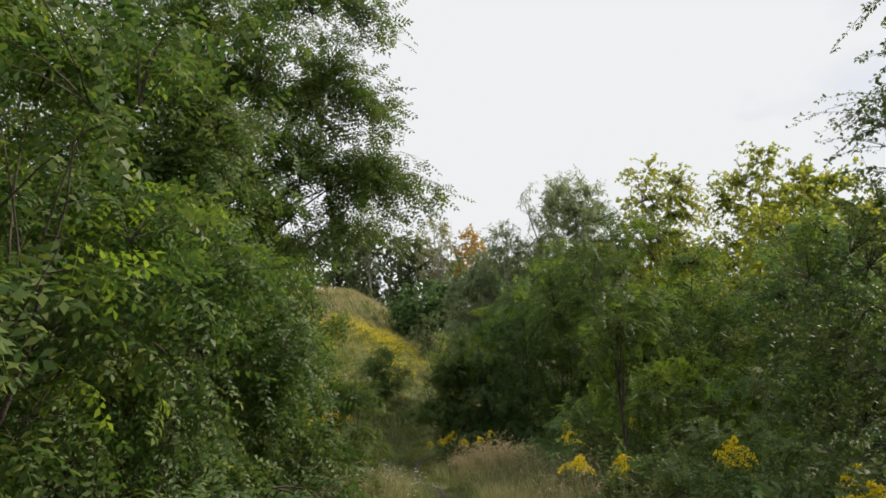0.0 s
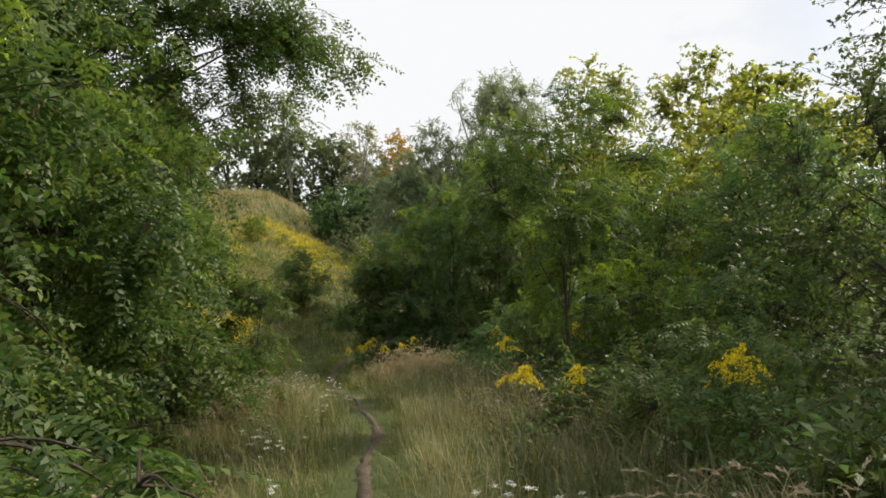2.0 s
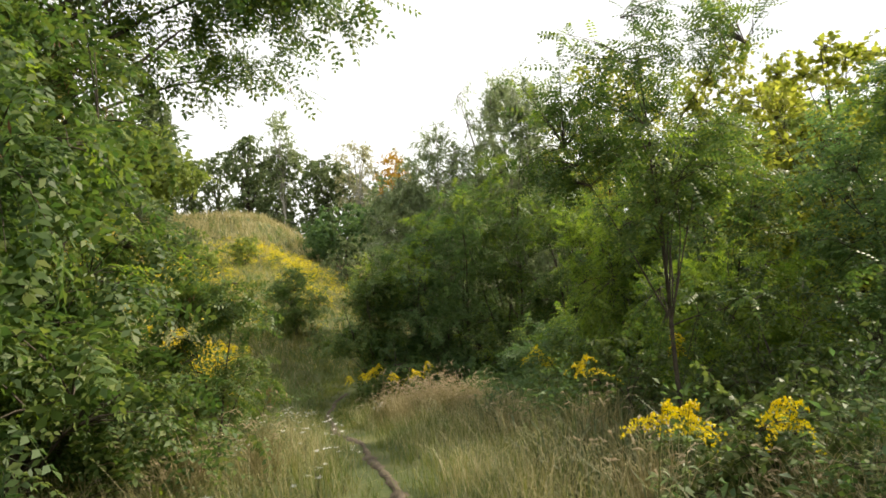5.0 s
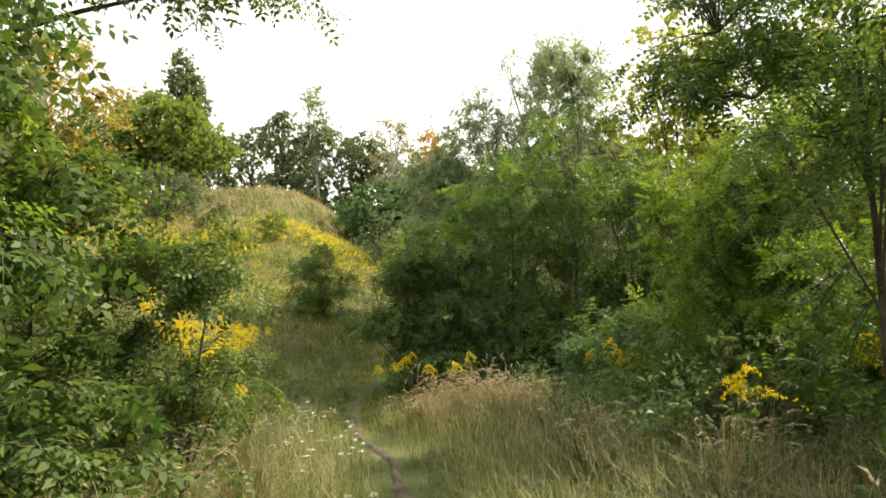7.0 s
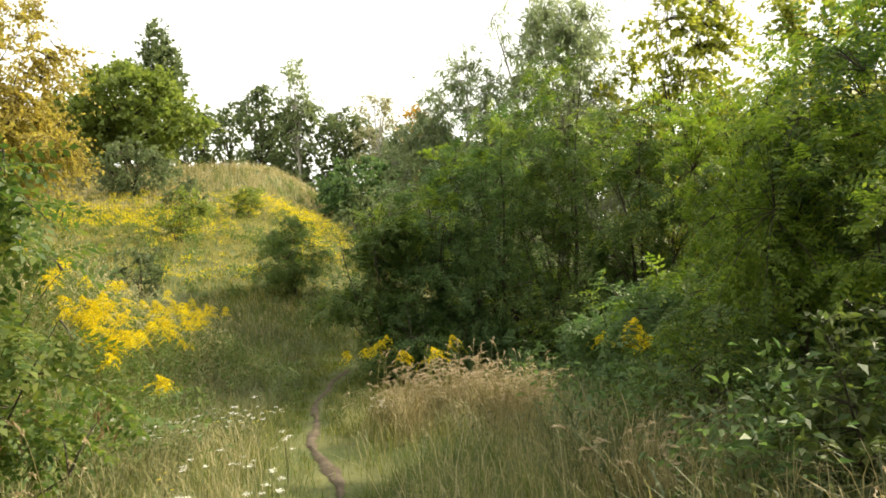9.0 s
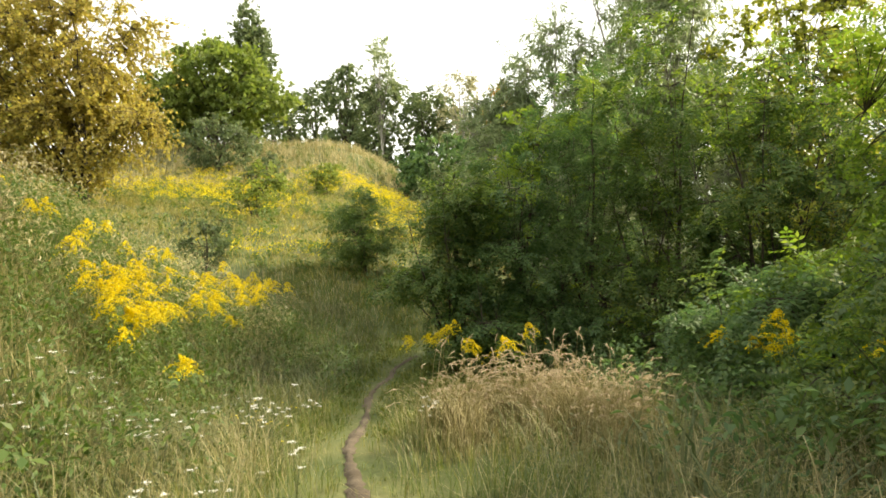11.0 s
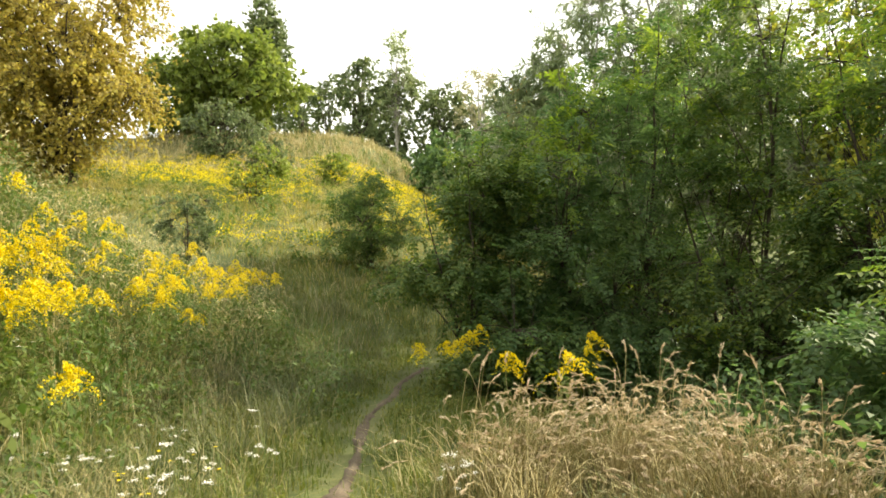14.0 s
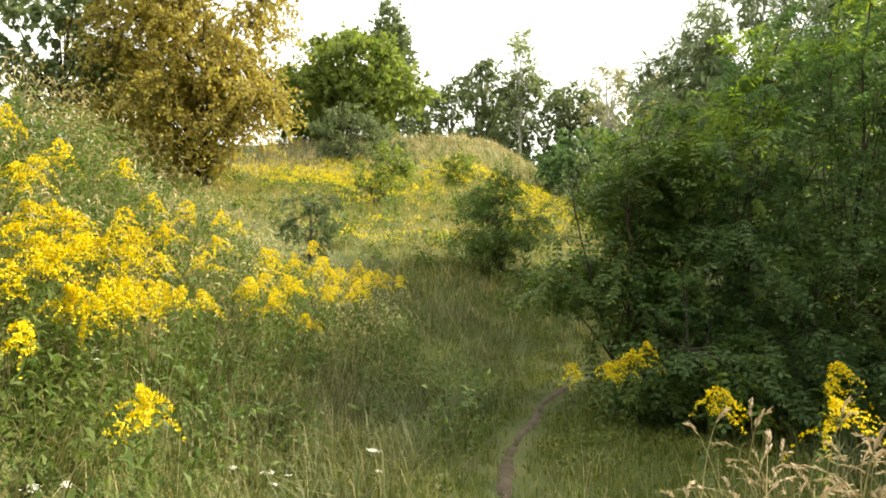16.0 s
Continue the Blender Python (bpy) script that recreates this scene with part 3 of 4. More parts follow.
for at, hgt, lobes, seed in (((4.7, 7.6), 5.0, [(0, 0, 3.5, 1.3, 1.3, 1.4), (-0.6, -0.3, 1.5, 1.4, 1.3, 1.0)], 48), ((5.2, 4.6), 3.0, [(0, 0, 1.8, 1.4, 1.3, 1.0), (0, -0.3, 0.8, 1.4, 1.3, 0.6)], 49)):
    woody("locust_shrub", "loose young locust shrub with light green shoots", "shrub", at, hgt, lobes, seed, leaf="pinnate", size=1.35, leaf_mat=M_LOCUST_YOUNG_LIT,
          trunk_r=0.035, stems=3, limbs=20, clumps=46, twigs=260, per_twig=9, droop=0.0, spread=0.34, flat=0.45, low=0.08, group="young locusts beside the path")

for at, hgt, wide, seed in (((3.3, -5.6), 1.5, 0.8, 141), ((3.0, -3.2), 1.7, 0.9, 142), ((2.5, -0.9), 1.3, 0.8, 143), ((4.4, -1.6), 2.4, 1.2, 144), ((2.9, 3.4), 1.5, 0.8, 145), ((3.0, 6.2), 1.8, 0.9, 146), ((4.2, 1.4), 2.2, 1.1, 147), ((4.6, -6.6), 2.6, 1.2, 148)):
    woody("low_bush", "low dark leafy bush at the path's edge", "bush", at, hgt, [(0, 0, hgt * 0.55, wide, wide, hgt * 0.42), (0, 0, hgt * 0.25, wide * 1.1, wide * 1.1, hgt * 0.25)], seed, leaf="oval" if seed % 2 else "pinnate", size=1.6 if seed % 2 else 1.1,
          leaf_mat=M_SALLOW if seed % 2 else M_LOCUST, trunk_r=0.016, stems=4, limbs=14, clumps=26, twigs=190 if seed % 2 else 110, per_twig=16 if seed % 2 else 8, droop=0.05, spread=0.24, flat=0.55, low=0.06, twig_r=0.004, group="low bushes beside the path")

# ---- the thicket across the hollow ----
thicket = [
    ((-1.1, 17.2), 5.5, [(0.3, 0, 3.4, 0.8, 0.9, 1.8), (-0.8, -0.2, 2.2, 1.2, 1.0, 0.55), (0.7, -0.4, 1.0, 1.1, 0.9, 0.8)], 31, M_LOCUST),
    ((0.6, 17.4), 6.8, [(0.2, 0, 4.6, 1.2, 1.3, 2.2), (-0.2, -0.3, 2.8, 1.8, 1.5, 1.2), (0, -0.6, 1.0, 2.2, 1.7, 1.1)], 32, M_LOCUST_DARK),
    ((2.4, 18.2), 8.4, [(0, 0, 4.6, 1.7, 1.7, 2.9), (0.2, 0, 6.8, 0.9, 0.9, 1.5), (-0.8, -0.6, 1.2, 2.2, 1.7, 1.3)], 33, M_LOCUST_DARK),
    ((3.9, 16.8), 8.8, [(0, 0, 5.4, 1.1, 1.1, 3.4), (0, -0.4, 1.5, 1.6, 1.4, 1.4)], 34, M_LOCUST),
    ((5.6, 15.2), 7.2, [(0, 0, 4.5, 1.7, 1.7, 2.7), (0, -0.6, 1.5, 1.8, 1.6, 1.4)], 35, M_LOCUST),
    ((7.6, 11.6), 4.6, [(0, 0, 2.8, 1.5, 1.6, 1.6), (-0.3, -0.5, 1.2, 1.7, 1.6, 1.1)], 36, M_LOCUST_DARK),
    ((6.3, 7.2), 6.0, [(0, 0, 3.8, 1.8, 1.9, 2.3), (-0.3, -0.4, 1.3, 1.8, 1.8, 1.2)], 37, M_LOCUST),
    ((8.6, 4.0), 5.8, [(0, 0, 3.6, 1.8, 2.0, 2.3), (0, 0, 1.3, 1.8, 1.8, 1.2)], 38, M_LOCUST_DARK),
    ((9.8, 16.5), 7.0, [(0, 0, 4.4, 2.0, 2.0, 2.6), (0, 0, 1.5, 2.0, 1.8, 1.3)], 39, M_LOCUST),
    ((3.0, 20.4), 3.6, [(0, 0, 1.8, 2.4, 1.5, 1.5)], 149, M_LOCUST),
    ((6.6, 18.6), 3.4, [(0, 0, 1.7, 2.2, 1.5, 1.5)], 150, M_LOCUST),
    ((4.4, 10.4), 2.4, [(0, 0, 1.2, 1.6, 1.5, 1.0)], 40, M_LOCUST_DARK),
]
for at, hgt, lobes, seed, mat in thicket:
    woody("locust_shrub", "tall dense green locust shrub in the thicket", "shrub", at, hgt, lobes, seed, leaf="pinnate_mid", size=1.5, leaf_mat=mat,
          trunk_r=0.055, stems=4, limbs=30, clumps=84, twigs=380, per_twig=8, droop=0.04, spread=0.38, flat=0.4, low=0.06, twig_r=0.008, tilt=0.3, lighter=M_LOCUST_YOUNG_LIT, group="locust shrubs of the thicket")
woody("grey_willow", "tall grey-green willow with fine upright branches", "tree", (6.9, 28), 15.0,
      [(0, 0, 9.8, 2.8, 2.6, 5.0), (0.2, 0, 11.5, 2.0, 1.9, 3.6), (-1.5, 0, 6.0, 3.0, 2.5, 3.5), (1.5, 0, 6.0, 3.0, 2.5, 4.0)], 41, leaf="lance", size=3.4, leaf_mat=M_WILLOW, bark=M_PALE_BARK,
      trunk_r=0.16, stems=3, limbs=46, clumps=260, twigs=2500, per_twig=14, droop=0.15, spread=0.5, low=0.1, twig_r=0.01)
woody("grey_willow", "lower grey-green willow behind the locust thicket", "tree", (2.6, 27), 12.0,
      [(0, 0, 7.6, 2.0, 2.0, 4.2), (-1.8, 0, 5.2, 2.0, 2.0, 3.6)], 42, leaf="lance", size=3.4, leaf_mat=M_WILLOW, bark=M_PALE_BARK,
      trunk_r=0.1, stems=4, limbs=34, clumps=150, twigs=1500, per_twig=14, droop=0.15, spread=0.45, low=0.08, twig_r=0.01)
for at, hgt, seed, mat in (((11.8, 26), 15.2, 43, M_YELLOWGREEN), ((16.5, 22), 14.5, 44, M_YELLOWGREEN), ((12.5, 10.5), 9.5, 45, M_YELLOWGREEN),
                           ((15.0, 14.5), 9.0, 46, M_GREENTREE), ((21, 30), 12.0, 47, M_GREENTREE)):
    woody("poplar_tree", "broad-leaved tree with sunlit yellow-green foliage", "tree", at, hgt,
          [(0, 0, hgt * 0.62, 3.0, 3.0, hgt * 0.36), (0, 0, hgt * 0.3, 3.0, 2.8, hgt * 0.26)], seed, leaf="broad", size=2.5, leaf_mat=mat, trunk_r=0.13, stems=2,
          limbs=40, clumps=200, twigs=1500, per_twig=13, droop=0.15, spread=0.5, low=0.1, twig_r=0.01)

# ---- the bank and the hill ----
woody("yellow_poplar", "round poplar with yellowing autumn leaves on the bank", "tree", (-20.6, 33), 12.5,
      [(0, 0, 7.6, 4.2, 3.8, 5.0), (1.0, -1.2, 3.0, 4.0, 3.4, 2.8), (-3.4, -0.4, 6.4, 3.8, 3.2, 5.2), (-2.6, -1.4, 2.0, 3.6, 3.0, 2.0)], 51, leaf="broad", size=2.1, tilt=1.0, leaf_mat=M_GOLDLEAF, trunk_r=0.16, stems=4,
      limbs=60, clumps=460, twigs=5000, per_twig=13, droop=0.1, spread=0.55, low=0.05, twig_r=0.01)
woody("yellow_poplar", "green and yellow poplar further along the bank", "tree", (-27.5, 35), 11.0,
      [(0, 0, 7.0, 3.6, 3.6, 4.6), (0, 0, 3.0, 3.2, 3.2, 2.4)], 52, leaf="broad", size=2.4, leaf_mat=M_YELLOWGREEN, trunk_r=0.16, stems=3,
      limbs=30, clumps=90, twigs=600, per_twig=12, droop=0.15, spread=0.55, low=0.06, twig_r=0.01)
woody("small_bush", "small dark grey-green bush standing in the grass", "bush", (-9.4, 22), 2.4, [(0, 0, 1.3, 0.9, 0.9, 1.0)], 53, leaf="oval", size=1.8,
      leaf_mat=M_FARTREE, trunk_r=0.03, stems=3, limbs=12, clumps=22, twigs=160, per_twig=14, droop=0.05, spread=0.25, low=0.08)
woody("small_bush", "light green locust bush at the foot of the hill", "bush", (-4.9, 25.5), 3.2, [(0, 0, 1.7, 1.4, 1.3, 1.3)], 54, leaf="pinnate_lite",
      leaf_mat=M_LOCUST, trunk_r=0.03, stems=4, limbs=18, clumps=40, twigs=200, per_twig=9, droop=0.05, flat=0.4, spread=0.4, low=0.06)
for at, hgt, seed in (((-11.8, 33.5), 3.0, 55), ((-14.5, 43), 3.4, 56), ((-10.5, 43), 2.2, 57), ((-3.0, 40), 4.0, 58), ((-0.5, 34), 4.5, 59)):
    woody("hill_bush", "rounded green bush on the grassy hillside", "bush", at, hgt, [(0, 0, hgt * 0.52, hgt * 0.5, hgt * 0.5, hgt * 0.45)], seed, leaf="broad", size=1.9,
          leaf_mat=M_GREENTREE if seed % 2 else M_FARTREE, trunk_r=0.03, stems=4, limbs=12, clumps=26, twigs=170, per_twig=12, droop=0.1, spread=0.28, low=0.06, group="bushes on the hill")
woody("round_tree", "large round-crowned green tree on the hilltop", "tree", (-25.0, 60), 10.0,
      [(0, 0, 5.8, 5.2, 5.0, 4.2), (3.3, -1, 3.8, 4.2, 4.0, 3.2), (-4.0, 0, 4.0, 4.0, 4.0, 3.6)], 61, leaf="far", size=1.5, leaf_mat=M_GREENTREE, trunk_r=0.3,
      limbs=60, clumps=230, twigs=2200, per_twig=11, droop=0.1, spread=0.6, low=0.1, twig_r=0.015)
woody("hilltop_bush", "brown-green thorn bush below the round tree", "bush", (-20.5, 50), 5.0, [(0, 0, 2.4, 3.0, 2.4, 2.2)], 62, leaf="far", size=0.8,
      leaf_mat=M_FARTREE, trunk_r=0.08, stems=4, limbs=24, clumps=60, twigs=420, per_twig=11, droop=0.1, spread=0.5, low=0.06, twig_r=0.012)
woody("columnar_poplar", "dark columnar poplar rising above the hilltop trees", "tree", (-31.5, 88), 22.5,
      [(0, 0, 16, 2.2, 2.2, 8.4), (-0.9, 0, 16.5, 1.8, 1.8, 7.0), (0.9, 0, 15.5, 1.8, 1.8, 7.0)], 63, leaf="farther", leaf_mat=M_FARTREE, trunk_r=0.3, limbs=50, clumps=150, twigs=1000, per_twig=10, droop=-0.2, spread=0.6, twig_r=0.02)
woody("aspen_tree", "slim pale-stemmed aspen on the skyline", "tree", (-12.5, 80), 17.5,
      [(0, 0, 11, 1.9, 1.9, 6.2)], 64, leaf="far", leaf_mat=M_WILLOW, bark=M_PALE_BARK, trunk_r=0.2, limbs=40, clumps=70, twigs=420, per_twig=8, droop=0.1, spread=0.5, twig_r=0.02)
woody("birch_tree", "pale thin-crowned birch on the skyline", "tree", (-2.5, 80), 18.0,
      [(0, 0, 11.5, 3.0, 2.6, 5.8)], 65, leaf="far", size=0.95, leaf_mat=M_PALELEAF, bark=M_PALE_BARK, trunk_r=0.2, limbs=40, clumps=70, twigs=460, per_twig=8, droop=0.2, spread=0.55, twig_r=0.02)
woody("birch_tree", "orange-leaved birch on the skyline", "tree", (2.0, 80), 17.5,
      [(0, 0, 10.5, 2.3, 2.3, 5.8)], 66, leaf="far", size=1.1, leaf_mat=M_ORANGE, bark=M_PALE_BARK, trunk_r=0.2, limbs=36, clumps=90, twigs=640, per_twig=9, droop=0.2, spread=0.55, twig_r=0.02)
woody("dark_shrub", "dark green shrub mass behind the hill's shoulder", "shrub", (-4.0, 57), 7.6,
      [(0, 0, 4.2, 3.4, 2.8, 3.4), (4.5, 0, 4.0, 3.6, 3.0, 3.8), (-3.2, 3, 3.2, 2.4, 2.2, 2.4)], 67, leaf="far", size=1.2, leaf_mat=M_LOCUST_DARK, trunk_r=0.1, stems=5, limbs=46, clumps=150, twigs=1200, per_twig=11, spread=0.55, low=0.06, twig_r=0.015)
far_a = woody("skyline_tree", "dark tall tree with a bare lower trunk on the skyline", "tree", (-17.5, 82), 14.0,
              [(0, 0, 10, 3.0, 2.8, 3.6), (0.6, 0, 4.0, 2.8, 2.6, 3.4)], 71, leaf="far", size=1.5, leaf_mat=M_FARTREE, trunk_r=0.22, limbs=30, clumps=110, twigs=480, per_twig=10, spread=0.6, twig_r=0.02, low=0.25, group="skyline trees")
far_b = woody("skyline_tree", "dark rounded tree on the skyline", "tree", (-7.0, 84), 14.5,
              [(0, 0, 10.3, 2.6, 2.6, 3.8), (0.5, 0, 6.5, 2.2, 2.2, 2.5), (-0.6, 0, 2.8, 3.0, 2.6, 2.6)], 72, leaf="far", size=1.5, leaf_mat=M_FARTREE, trunk_r=0.22, limbs=30, clumps=110, twigs=480, per_twig=10, spread=0.6, twig_r=0.02, low=0.2, group="skyline trees")
frng = np.random.default_rng(5)
for i in range(20):
    x, y = -44 + 4.4 * i + frng.uniform(-1, 1), 84 + frng.uniform(-3, 12)
    copy_thing((far_a, far_b)[i % 2], pose(x, y, hz(x, y) - frng.uniform(0, 2.5), 0, 0, frng.uniform(0, 360)))
mid_a = woody("wood_tree", "leafy green tree of the wood beyond the thicket", "tree", (13, 42), 12.0,
              [(0, 0, 7.5, 3.4, 3.4, 4.2), (0, 0, 3.5, 3.4, 3.2, 3.0)], 73, leaf="far", size=1.5, leaf_mat=M_FARTREE, trunk_r=0.2, stems=2, limbs=26, clumps=80, twigs=400, per_twig=10, spread=0.6, twig_r=0.015, low=0.1, group="wood beyond the thicket")
# the last one, behind the sallow, is unseen: added to shade the right verge
for i, (x, y) in enumerate(((6, 46), (1.5, 50), (20, 40), (27, 36), (26, 24), (24, 12), (20, 4), (19, -6), (14, -12), (9, 56), (-35, 44), (-29, 32), (-33, 24), (-20, 6), (-14, -10), (0, -26), (-11, -5), (12.5, -4.5))):
    copy_thing(mid_a, pose(x, y, hz(x, y) - 0.3 - 2.0 * frng.random(), 0, 0, frng.uniform(0, 360)))


# ---- flowers and tall grasses ----
def goldenrod(seed, label):
    rng = np.random.default_rng(seed)
    root = tagged(new("goldenrod"), label, "wildflower", "goldenrod along the path")
    tall = rng.uniform(1.0, 1.4)
    t = np.linspace(0, 1, 7)
    lean = rng.normal(0, 0.1, 2)
    line = np.column_stack([lean[0] * t ** 2, lean[1] * t ** 2, tall * t])
    v, f = tubes(line[None], np.linspace(0.005, 0.002, 7)[None], 4)
    part("stem", mesh_of("stem", v, f, M_GOLDSTEM), root)
    n = 64
    tt = rng.uniform(0.12, 0.92, n)
    pos = np.column_stack([np.interp(tt, t, line[:, k]) for k in range(3)])
    a = rng.uniform(0, 2 * np.pi, n)
    d = np.column_stack([np.cos(a), np.sin(a), rng.uniform(-0.3, 0.5, n)])
    v, f = scatter(simple_leaf(0.12, 0.024, 0.3), frames_for(d, rng, 0.2), pos, rng.uniform(0.6, 1.2, n))
    part("foliage", mesh_of("foliage", v, f, M_GOLDSTEM), root, kind="stuff")
    side = rng.uniform(0, 2 * np.pi)
    vs = []
    for i in range(13):
        u = i / 12
        z = tall * (0.82 + 0.18 * u)
        base = np.array([np.interp(z / tall, t, line[:, 0]), np.interp(z / tall, t, line[:, 1]), z])
        ang = side + rng.normal(0, 1.0) if u < 0.9 else side
        reach = (0.36 - 0.2 * u) * rng.uniform(0.7, 1.2)
        k = 42
        s = rng.random(k)
        p = base + np.column_stack([np.cos(ang) * reach * s, np.sin(ang) * reach * s, reach * (0.7 * s - 0.95 * s * s)]) + rng.normal(0, 0.007, (k, 3))
        vs.append(scatter(simple_leaf(0.02, 0.015, 0.0), frames_for(rng.normal(0, 1, (k, 3)) + np.array([0, 0, 0.6]), rng, 1.0), p, rng.uniform(0.7, 1.3, k)))
    v, f = join(vs)
    part("flower_plume", mesh_of("flower_plume", v, f, M_GOLD), root, "bright yellow arching flower plume", "stuff")
    return root


def plant(makers, spots, rng, lift=0.0):
    """Puts the made plants at the first spots and copies of them at the rest."""
    for i, (x, y) in enumerate(spots):
        m = pose(x, y, hz(x, y) - 0.02 + lift, rng.normal(0, 4), rng.normal(0, 4), rng.uniform(0, 360))
        if i < len(makers):
            makers[i].matrix_basis = m
        else:
            copy_thing(makers[i % len(makers)], m)


def spots_in(rng, x, y, sx, sy, n, clear=0.45):
    return [(float(a), float(b)) for a, b in zip(rng.normal(x, sx, n), rng.normal(y, sy, n)) if abs(a - track_x(b)) > clear and (b > 6.5 or abs(a + 0.35) > clear)]


grng = np.random.default_rng(81)
gold_spots = []
for x, y, sx, sy, n in ((-5.9, 10.5, 0.5, 0.5, 20), (-4.9, 9.8, 0.35, 0.3, 14), (-5.9, 12.6, 0.6, 0.8, 18), (-6.2, 16, 0.5, 1.2, 18), (-6.6, 18.5, 0.4, 1.0, 14), (-4.2, 9.6, 0.1, 0.2, 2), (-7.4, 9.8, 0.8, 0.8, 5),
                        (-1.0, 14.6, 0.2, 0.2, 3), (-1.75, 14.0, 0.15, 0.15, 2), (0.0, 11.0, 0.3, 0.5, 3), (2.9, 9.4, 0.3, 0.3, 4), (3.2, 7.2, 0.4, 0.4, 2), (2.8, -5.9, 0.4, 0.3, 2), (2.4, -4.6, 0.3, 0.4, 2), (1.5, -2.2, 0.3, 0.4, 3),
                        (2.4, 1.2, 0.4, 0.8, 2), (-2.9, -6.6, 0.3, 0.3, 4)):
    gold_spots += spots_in(grng, x, y, sx, sy, n, 0.7)
plant([goldenrod(90 + i, "flowering goldenrod plant with bright yellow plumes") for i in range(5)], gold_spots, grng)

# goldenrod drifts on the hill
hrng = np.random.default_rng(82)
tops, stalks = [], []
for cx, cy, sx, sy, n in ((-18.5, 38, 2.2, 1.8, 230), (-14.5, 35.5, 1.5, 1.2, 120), (-11, 33, 1.2, 0.8, 60), (-10.6, 48, 1.3, 0.9, 130), (-8.2, 46, 1.0, 1.0, 110), (-14, 45, 1.5, 1.0, 70),
                          (-6.5, 42, 1.0, 1.2, 110), (-5.4, 37, 0.9, 1.2, 90), (-11.5, 40, 2.0, 1.0, 60), (-20, 44, 2.5, 1.5, 120), (-4.2, 31, 0.8, 1.0, 60), (-8.0, 25.5, 1.2, 0.6, 40), (6.0, 22, 1.5, 1.0, 40), (9.5, 20, 1.2, 1.2, 40)):
    x, y = hrng.normal(cx, sx * 1.15, n), hrng.normal(cy, sy * 1.9, n)
    tops.append(np.column_stack([x, y, h(x, y) + hrng.uniform(0.7, 1.05, n)]))
T = np.concatenate(tops)
rep = np.repeat(T, 14, 0) + hrng.normal(0, 1, (len(T) * 14, 3)) * np.array([0.12, 0.12, 0.06])
v, f = scatter(simple_leaf(0.07, 0.05, 0.2), frames_for(hrng.normal(0, 1, rep.shape) + np.array([0, 0, 0.5]), hrng, 1.0), rep, hrng.uniform(0.6, 1.2, len(rep)))
tagged(new("goldenrod_drift", mesh_of("goldenrod_drift", v, f, M_GOLD)), "drifts of flowering yellow goldenrod on the hill", "wildflowers", kind="stuff")
rep = np.repeat(T, 12, 0)
rep = rep - np.column_stack([hrng.normal(0, 0.06, len(rep)), hrng.normal(0, 0.06, len(rep)), hrng.uniform(0.1, 0.85, len(rep))])
v, f = scatter(simple_leaf(0.16, 0.035, 0.3), frames_for(hrng.normal(0, 1, rep.shape), hrng, 0.4), rep, hrng.uniform(0.6, 1.2, len(rep)))
tagged(new("goldenrod_foliage", mesh_of("goldenrod_foliage", v, f, M_GOLDSTEM)), "green stems and leaves below the goldenrod drifts", "foliage", kind="stuff")


def reed_grass(seed):
    """A clump of tall dry small-reed with nodding plumes."""
    rng = np.random.default_rng(seed)
    root = tagged(new("reed_grass_clump"), "clump of tall dry reed grass with nodding tan plumes", "grass clump", "dry reed grass clumps")
    n = 30
    foot = np.column_stack([rng.normal(0, 0.14, (n, 2)), np.zeros(n)])
    a = rng.normal(0.0, 1.0, n)
    grown = (0.7, 0.88, 1.05)[seed % 3]
    tall, reach = grown * rng.uniform(0.65, 1.25, n), grown * rng.uniform(0.12, 0.55, n)
    tip = foot + np.column_stack([np.cos(a) * reach, np.sin(a) * reach, tall])
    midp = foot + np.column_stack([np.cos(a) * reach * 0.25, np.sin(a) * reach * 0.25, tall * 0.95])
    lines = bezier(foot, midp, tip - np.array([0, 0, 0.12]) * (reach / 0.4)[:, None], 9)
    v, f = tubes(lines, np.linspace(0.0035, 0.0014, 9)[None] * np.ones((n, 1)), 3)
    part("stalk_tuft", mesh_of("stalk_tuft", v, f, M_STRAW), root, kind="stuff")
    k = 26
    s = rng.uniform(0.76, 1.0, (n, k))
    idx = np.clip((s * 8).astype(int), 0, 7)
    w = (s * 8 - idx)[..., None]
    rows = np.arange(n)[:, None]
    pos = (lines[rows, idx] * (1 - w) + lines[rows, idx + 1] * w).reshape(-1, 3)
    d = (lines[rows, idx + 1] - lines[rows, idx]).reshape(-1, 3)
    d = d / np.linalg.norm(d, axis=1, keepdims=True) + rng.normal(0, 0.2, d.shape)
    v, f = scatter(simple_leaf(0.036, 0.007, 0.0), frames_for(d, rng, 1.0), pos + rng.normal(0, 0.003, pos.shape), rng.uniform(0.6, 1.2, len(pos)))
    part("plume_tuft", mesh_of("plume_tuft", v, f, M_PLUME), root, "feathery tan seed plumes", "stuff")
    m = 90
    a = rng.uniform(0, 2 * np.pi, m)
    foot = np.column_stack([rng.normal(0, 0.15, (m, 2)), np.zeros(m)])
    reach, tall = rng.uniform(0.1, 0.5, m), rng.uniform(0.3, 0.95, m)
    out = np.column_stack([np.cos(a) * reach, np.sin(a) * reach, tall])
    lines = bezier(foot, foot + out * np.array([0.3, 0.3, 1.0]), foot + out * np.array([1, 1, 0.75]), 5)
    v, f = tubes(lines, np.array([0.004, 0.004, 0.0035, 0.002, 0.0006])[None] * np.ones((m, 1)), 3)
    part("leaf_tuft", mesh_of("leaf_tuft", v, f, M_STRAW), root, kind="stuff")
    return root


rrng = np.random.default_rng(83)
reed_spots = []
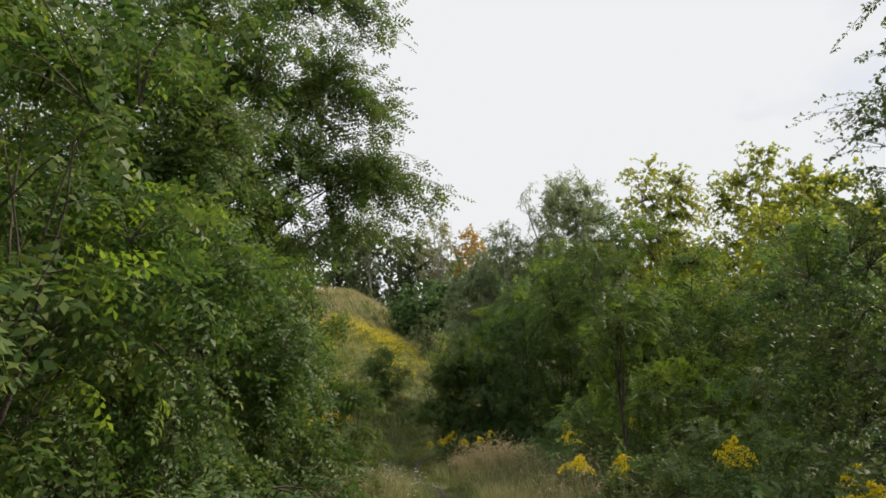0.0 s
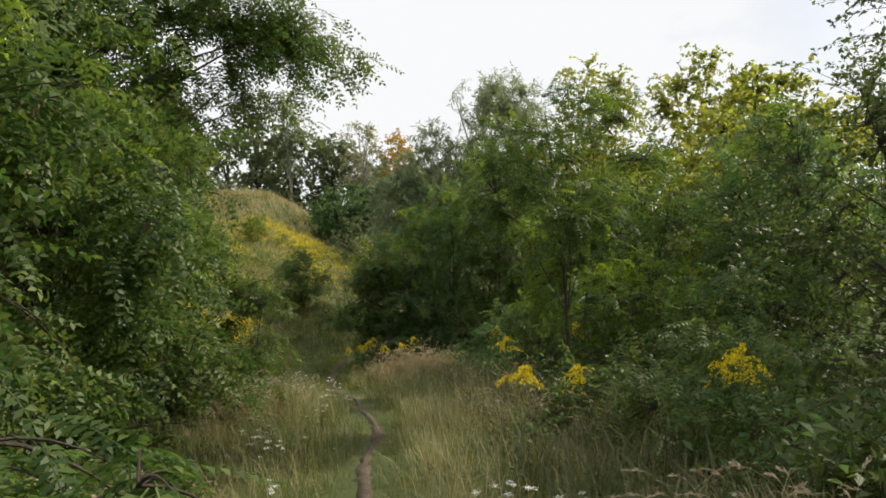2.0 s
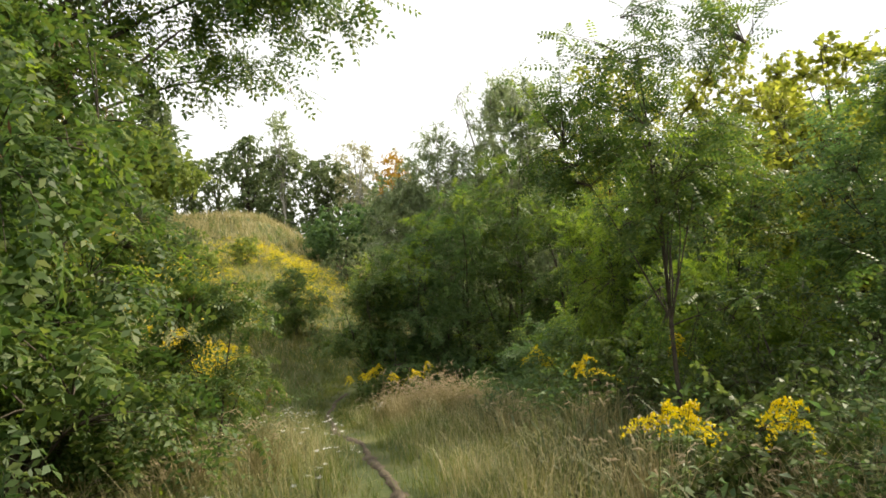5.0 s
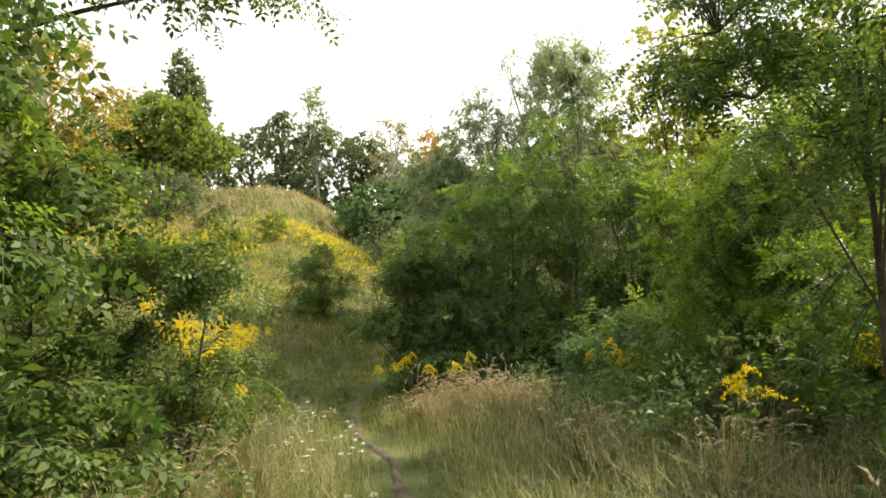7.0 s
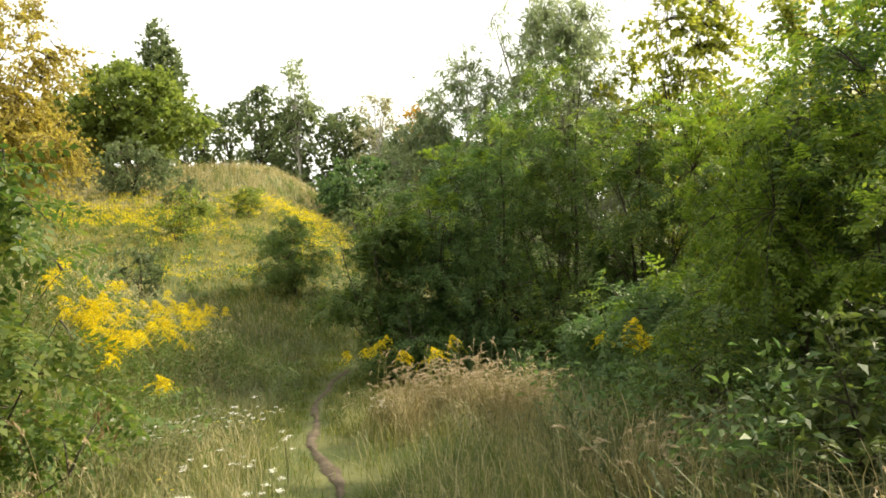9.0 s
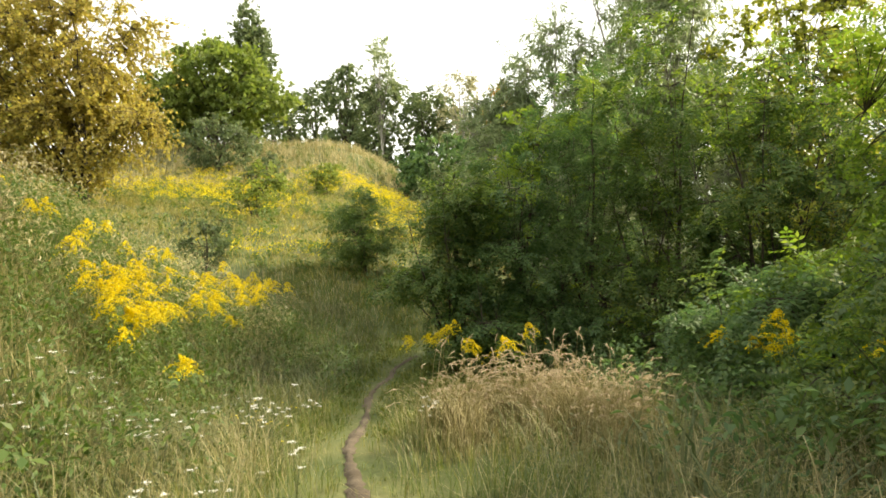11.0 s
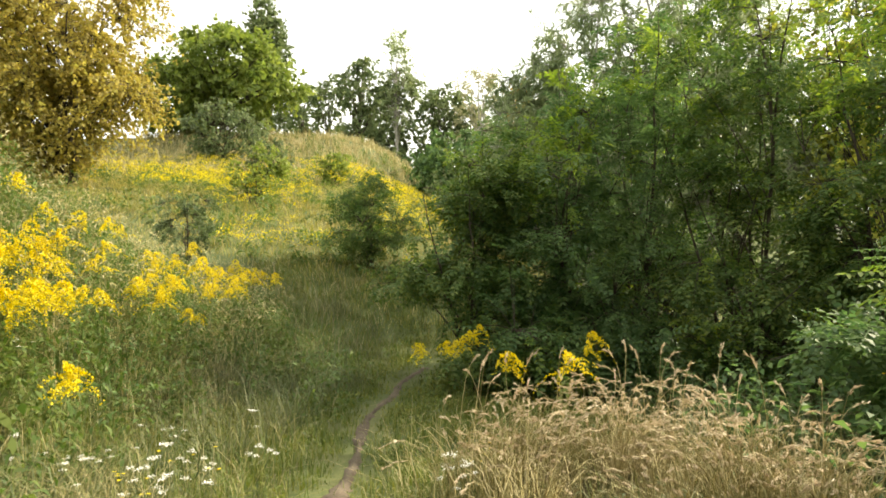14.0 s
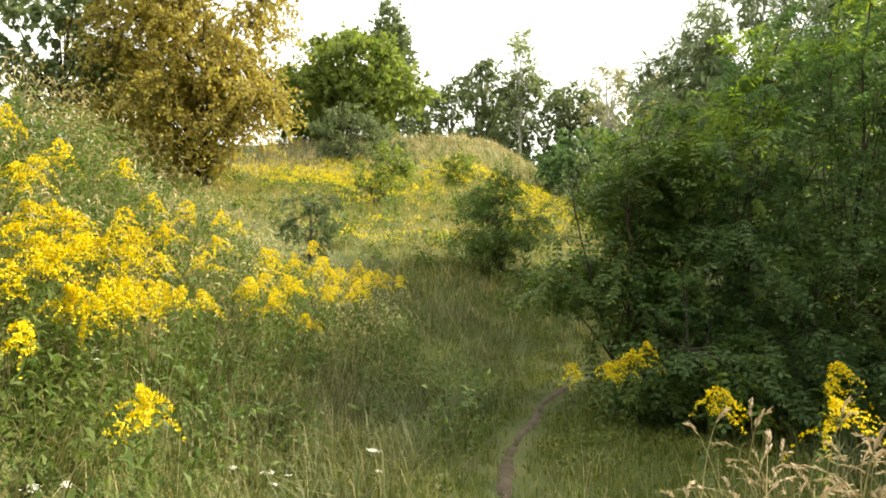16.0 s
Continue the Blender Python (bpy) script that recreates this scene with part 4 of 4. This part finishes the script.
for x, y, sx, sy, n in ((-0.3, 9.2, 0.3, 0.4, 8), (0.4, 8.8, 0.4, 0.5, 8), (1.2, 8.2, 0.35, 0.4, 5), (0.5, 7.6, 0.5, 0.5, 4), (1.9, 3.0, 0.25, 0.8, 2), (-2.6, 1.5, 0.4, 0.9, 4), (1.7, -1.5, 0.3, 0.8, 2), (-2.4, -5.6, 0.4, 0.5, 4), (1.5, -6.2, 0.3, 0.5, 2),
                        (-8.5, 11, 0.8, 1.0, 5)):
    reed_spots += spots_in(rrng, x, y, sx, sy, n, 0.95)
plant([reed_grass(s) for s in (101, 102, 103)], reed_spots, rrng)


def umbel(seed, yellow=False):
    """A small wild flower on a branching stem, with flat heads."""
    rng = np.random.default_rng(seed)
    name = "yellow_hawkweed" if yellow else "white_yarrow"
    root = tagged(new(name), "small yellow hawkweed flowers on thin stems" if yellow else "white yarrow with flat flower heads on thin stems", "wildflower",
                  "yellow flowers in the grass" if yellow else "white flowers in the grass")
    heads = 3 if yellow else 5
    ends = np.column_stack([rng.normal(0, 0.08, (heads, 2)), rng.uniform(0.42, 0.62, heads)])
    foot = np.zeros((heads, 3))
    lines = bezier(foot, ends * np.array([0.15, 0.15, 0.6]), ends, 6)
    v, f = tubes(lines, np.linspace(0.003, 0.0015, 6)[None] * np.ones((heads, 1)), 3)
    part("stem", mesh_of("stem", v, f, M_HERB), root)
    n = 24
    tt = rng.integers(0, 5, n)
    pos = lines[rng.integers(0, heads, n), tt]
    v, f = scatter(simple_leaf(0.07, 0.012, 0.3), frames_for(rng.normal(0, 1, (n, 3)), rng, 0.4), pos, rng.uniform(0.6, 1.3, n))
    part("foliage", mesh_of("foliage", v, f, M_HERB), root, kind="stuff")
    for e in ends:
        k = 10 if yellow else 26
        r = 0.013 if yellow else 0.019
        if yellow:
            a = np.arange(k) * 2 * np.pi / k
            d = np.column_stack([np.cos(a), np.sin(a), 0.25 + 0 * a])
            v, f = scatter(simple_leaf(0.017, 0.008, 0.0), frames_for(d, rng, 0.1), np.repeat(e[None], k, 0), np.ones(k))
        else:
            pos = e + np.column_stack([rng.normal(0, r, (k, 2)) * 0.8, rng.normal(0, 0.004, k)])
            v, f = scatter(simple_leaf(0.012, 0.011, 0.0), frames_for(np.column_stack([rng.normal(0, 1, (k, 2)), 0.2 * rng.random(k)]), rng, 0.2), pos, rng.uniform(0.8, 1.3, k))
        part("flower_head", mesh_of("flower_head", v, f, M_GOLD if yellow else M_WHITE), root, kind="stuff")
    return root


urng = np.random.default_rng(84)
white = []
for x, y, sx, sy, n in ((-3.3, 9.0, 0.8, 1.0, 12), (-3.0, 7.4, 0.8, 0.9, 9), (-4.2, 8.0, 0.7, 0.8, 8), (-2.05, 12.3, 0.1, 0.2, 3), (-0.75, 8.6, 0.1, 0.2, 3), (-2.6, 2.7, 0.2, 0.4, 4), (-1.9, 4.5, 0.5, 1.0, 7), (-1.6, -2.5, 0.4, 1.2, 7), (-1.5, -5.2, 0.4, 0.9, 7), (-1.2, 1.0, 0.3, 0.8, 4), (0.6, -4.5, 0.3, 0.9, 3)):
    white += spots_in(urng, x, y, sx, sy, n)
plant([umbel(s) for s in (111, 112, 113)], white, urng)
yellow = []
for x, y, sx, sy, n in ((-3.0, 7.8, 0.7, 0.8, 9), (-1.9, -5.6, 0.4, 0.6, 6), (-2.6, 4.2, 0.4, 0.8, 4), (-0.6, 9.0, 0.1, 0.3, 2), (-1.6, -8.0, 0.3, 0.6, 3)):
    yellow += spots_in(urng, x, y, sx, sy, n)
plant([umbel(s, True) for s in (121, 122)], yellow, urng)
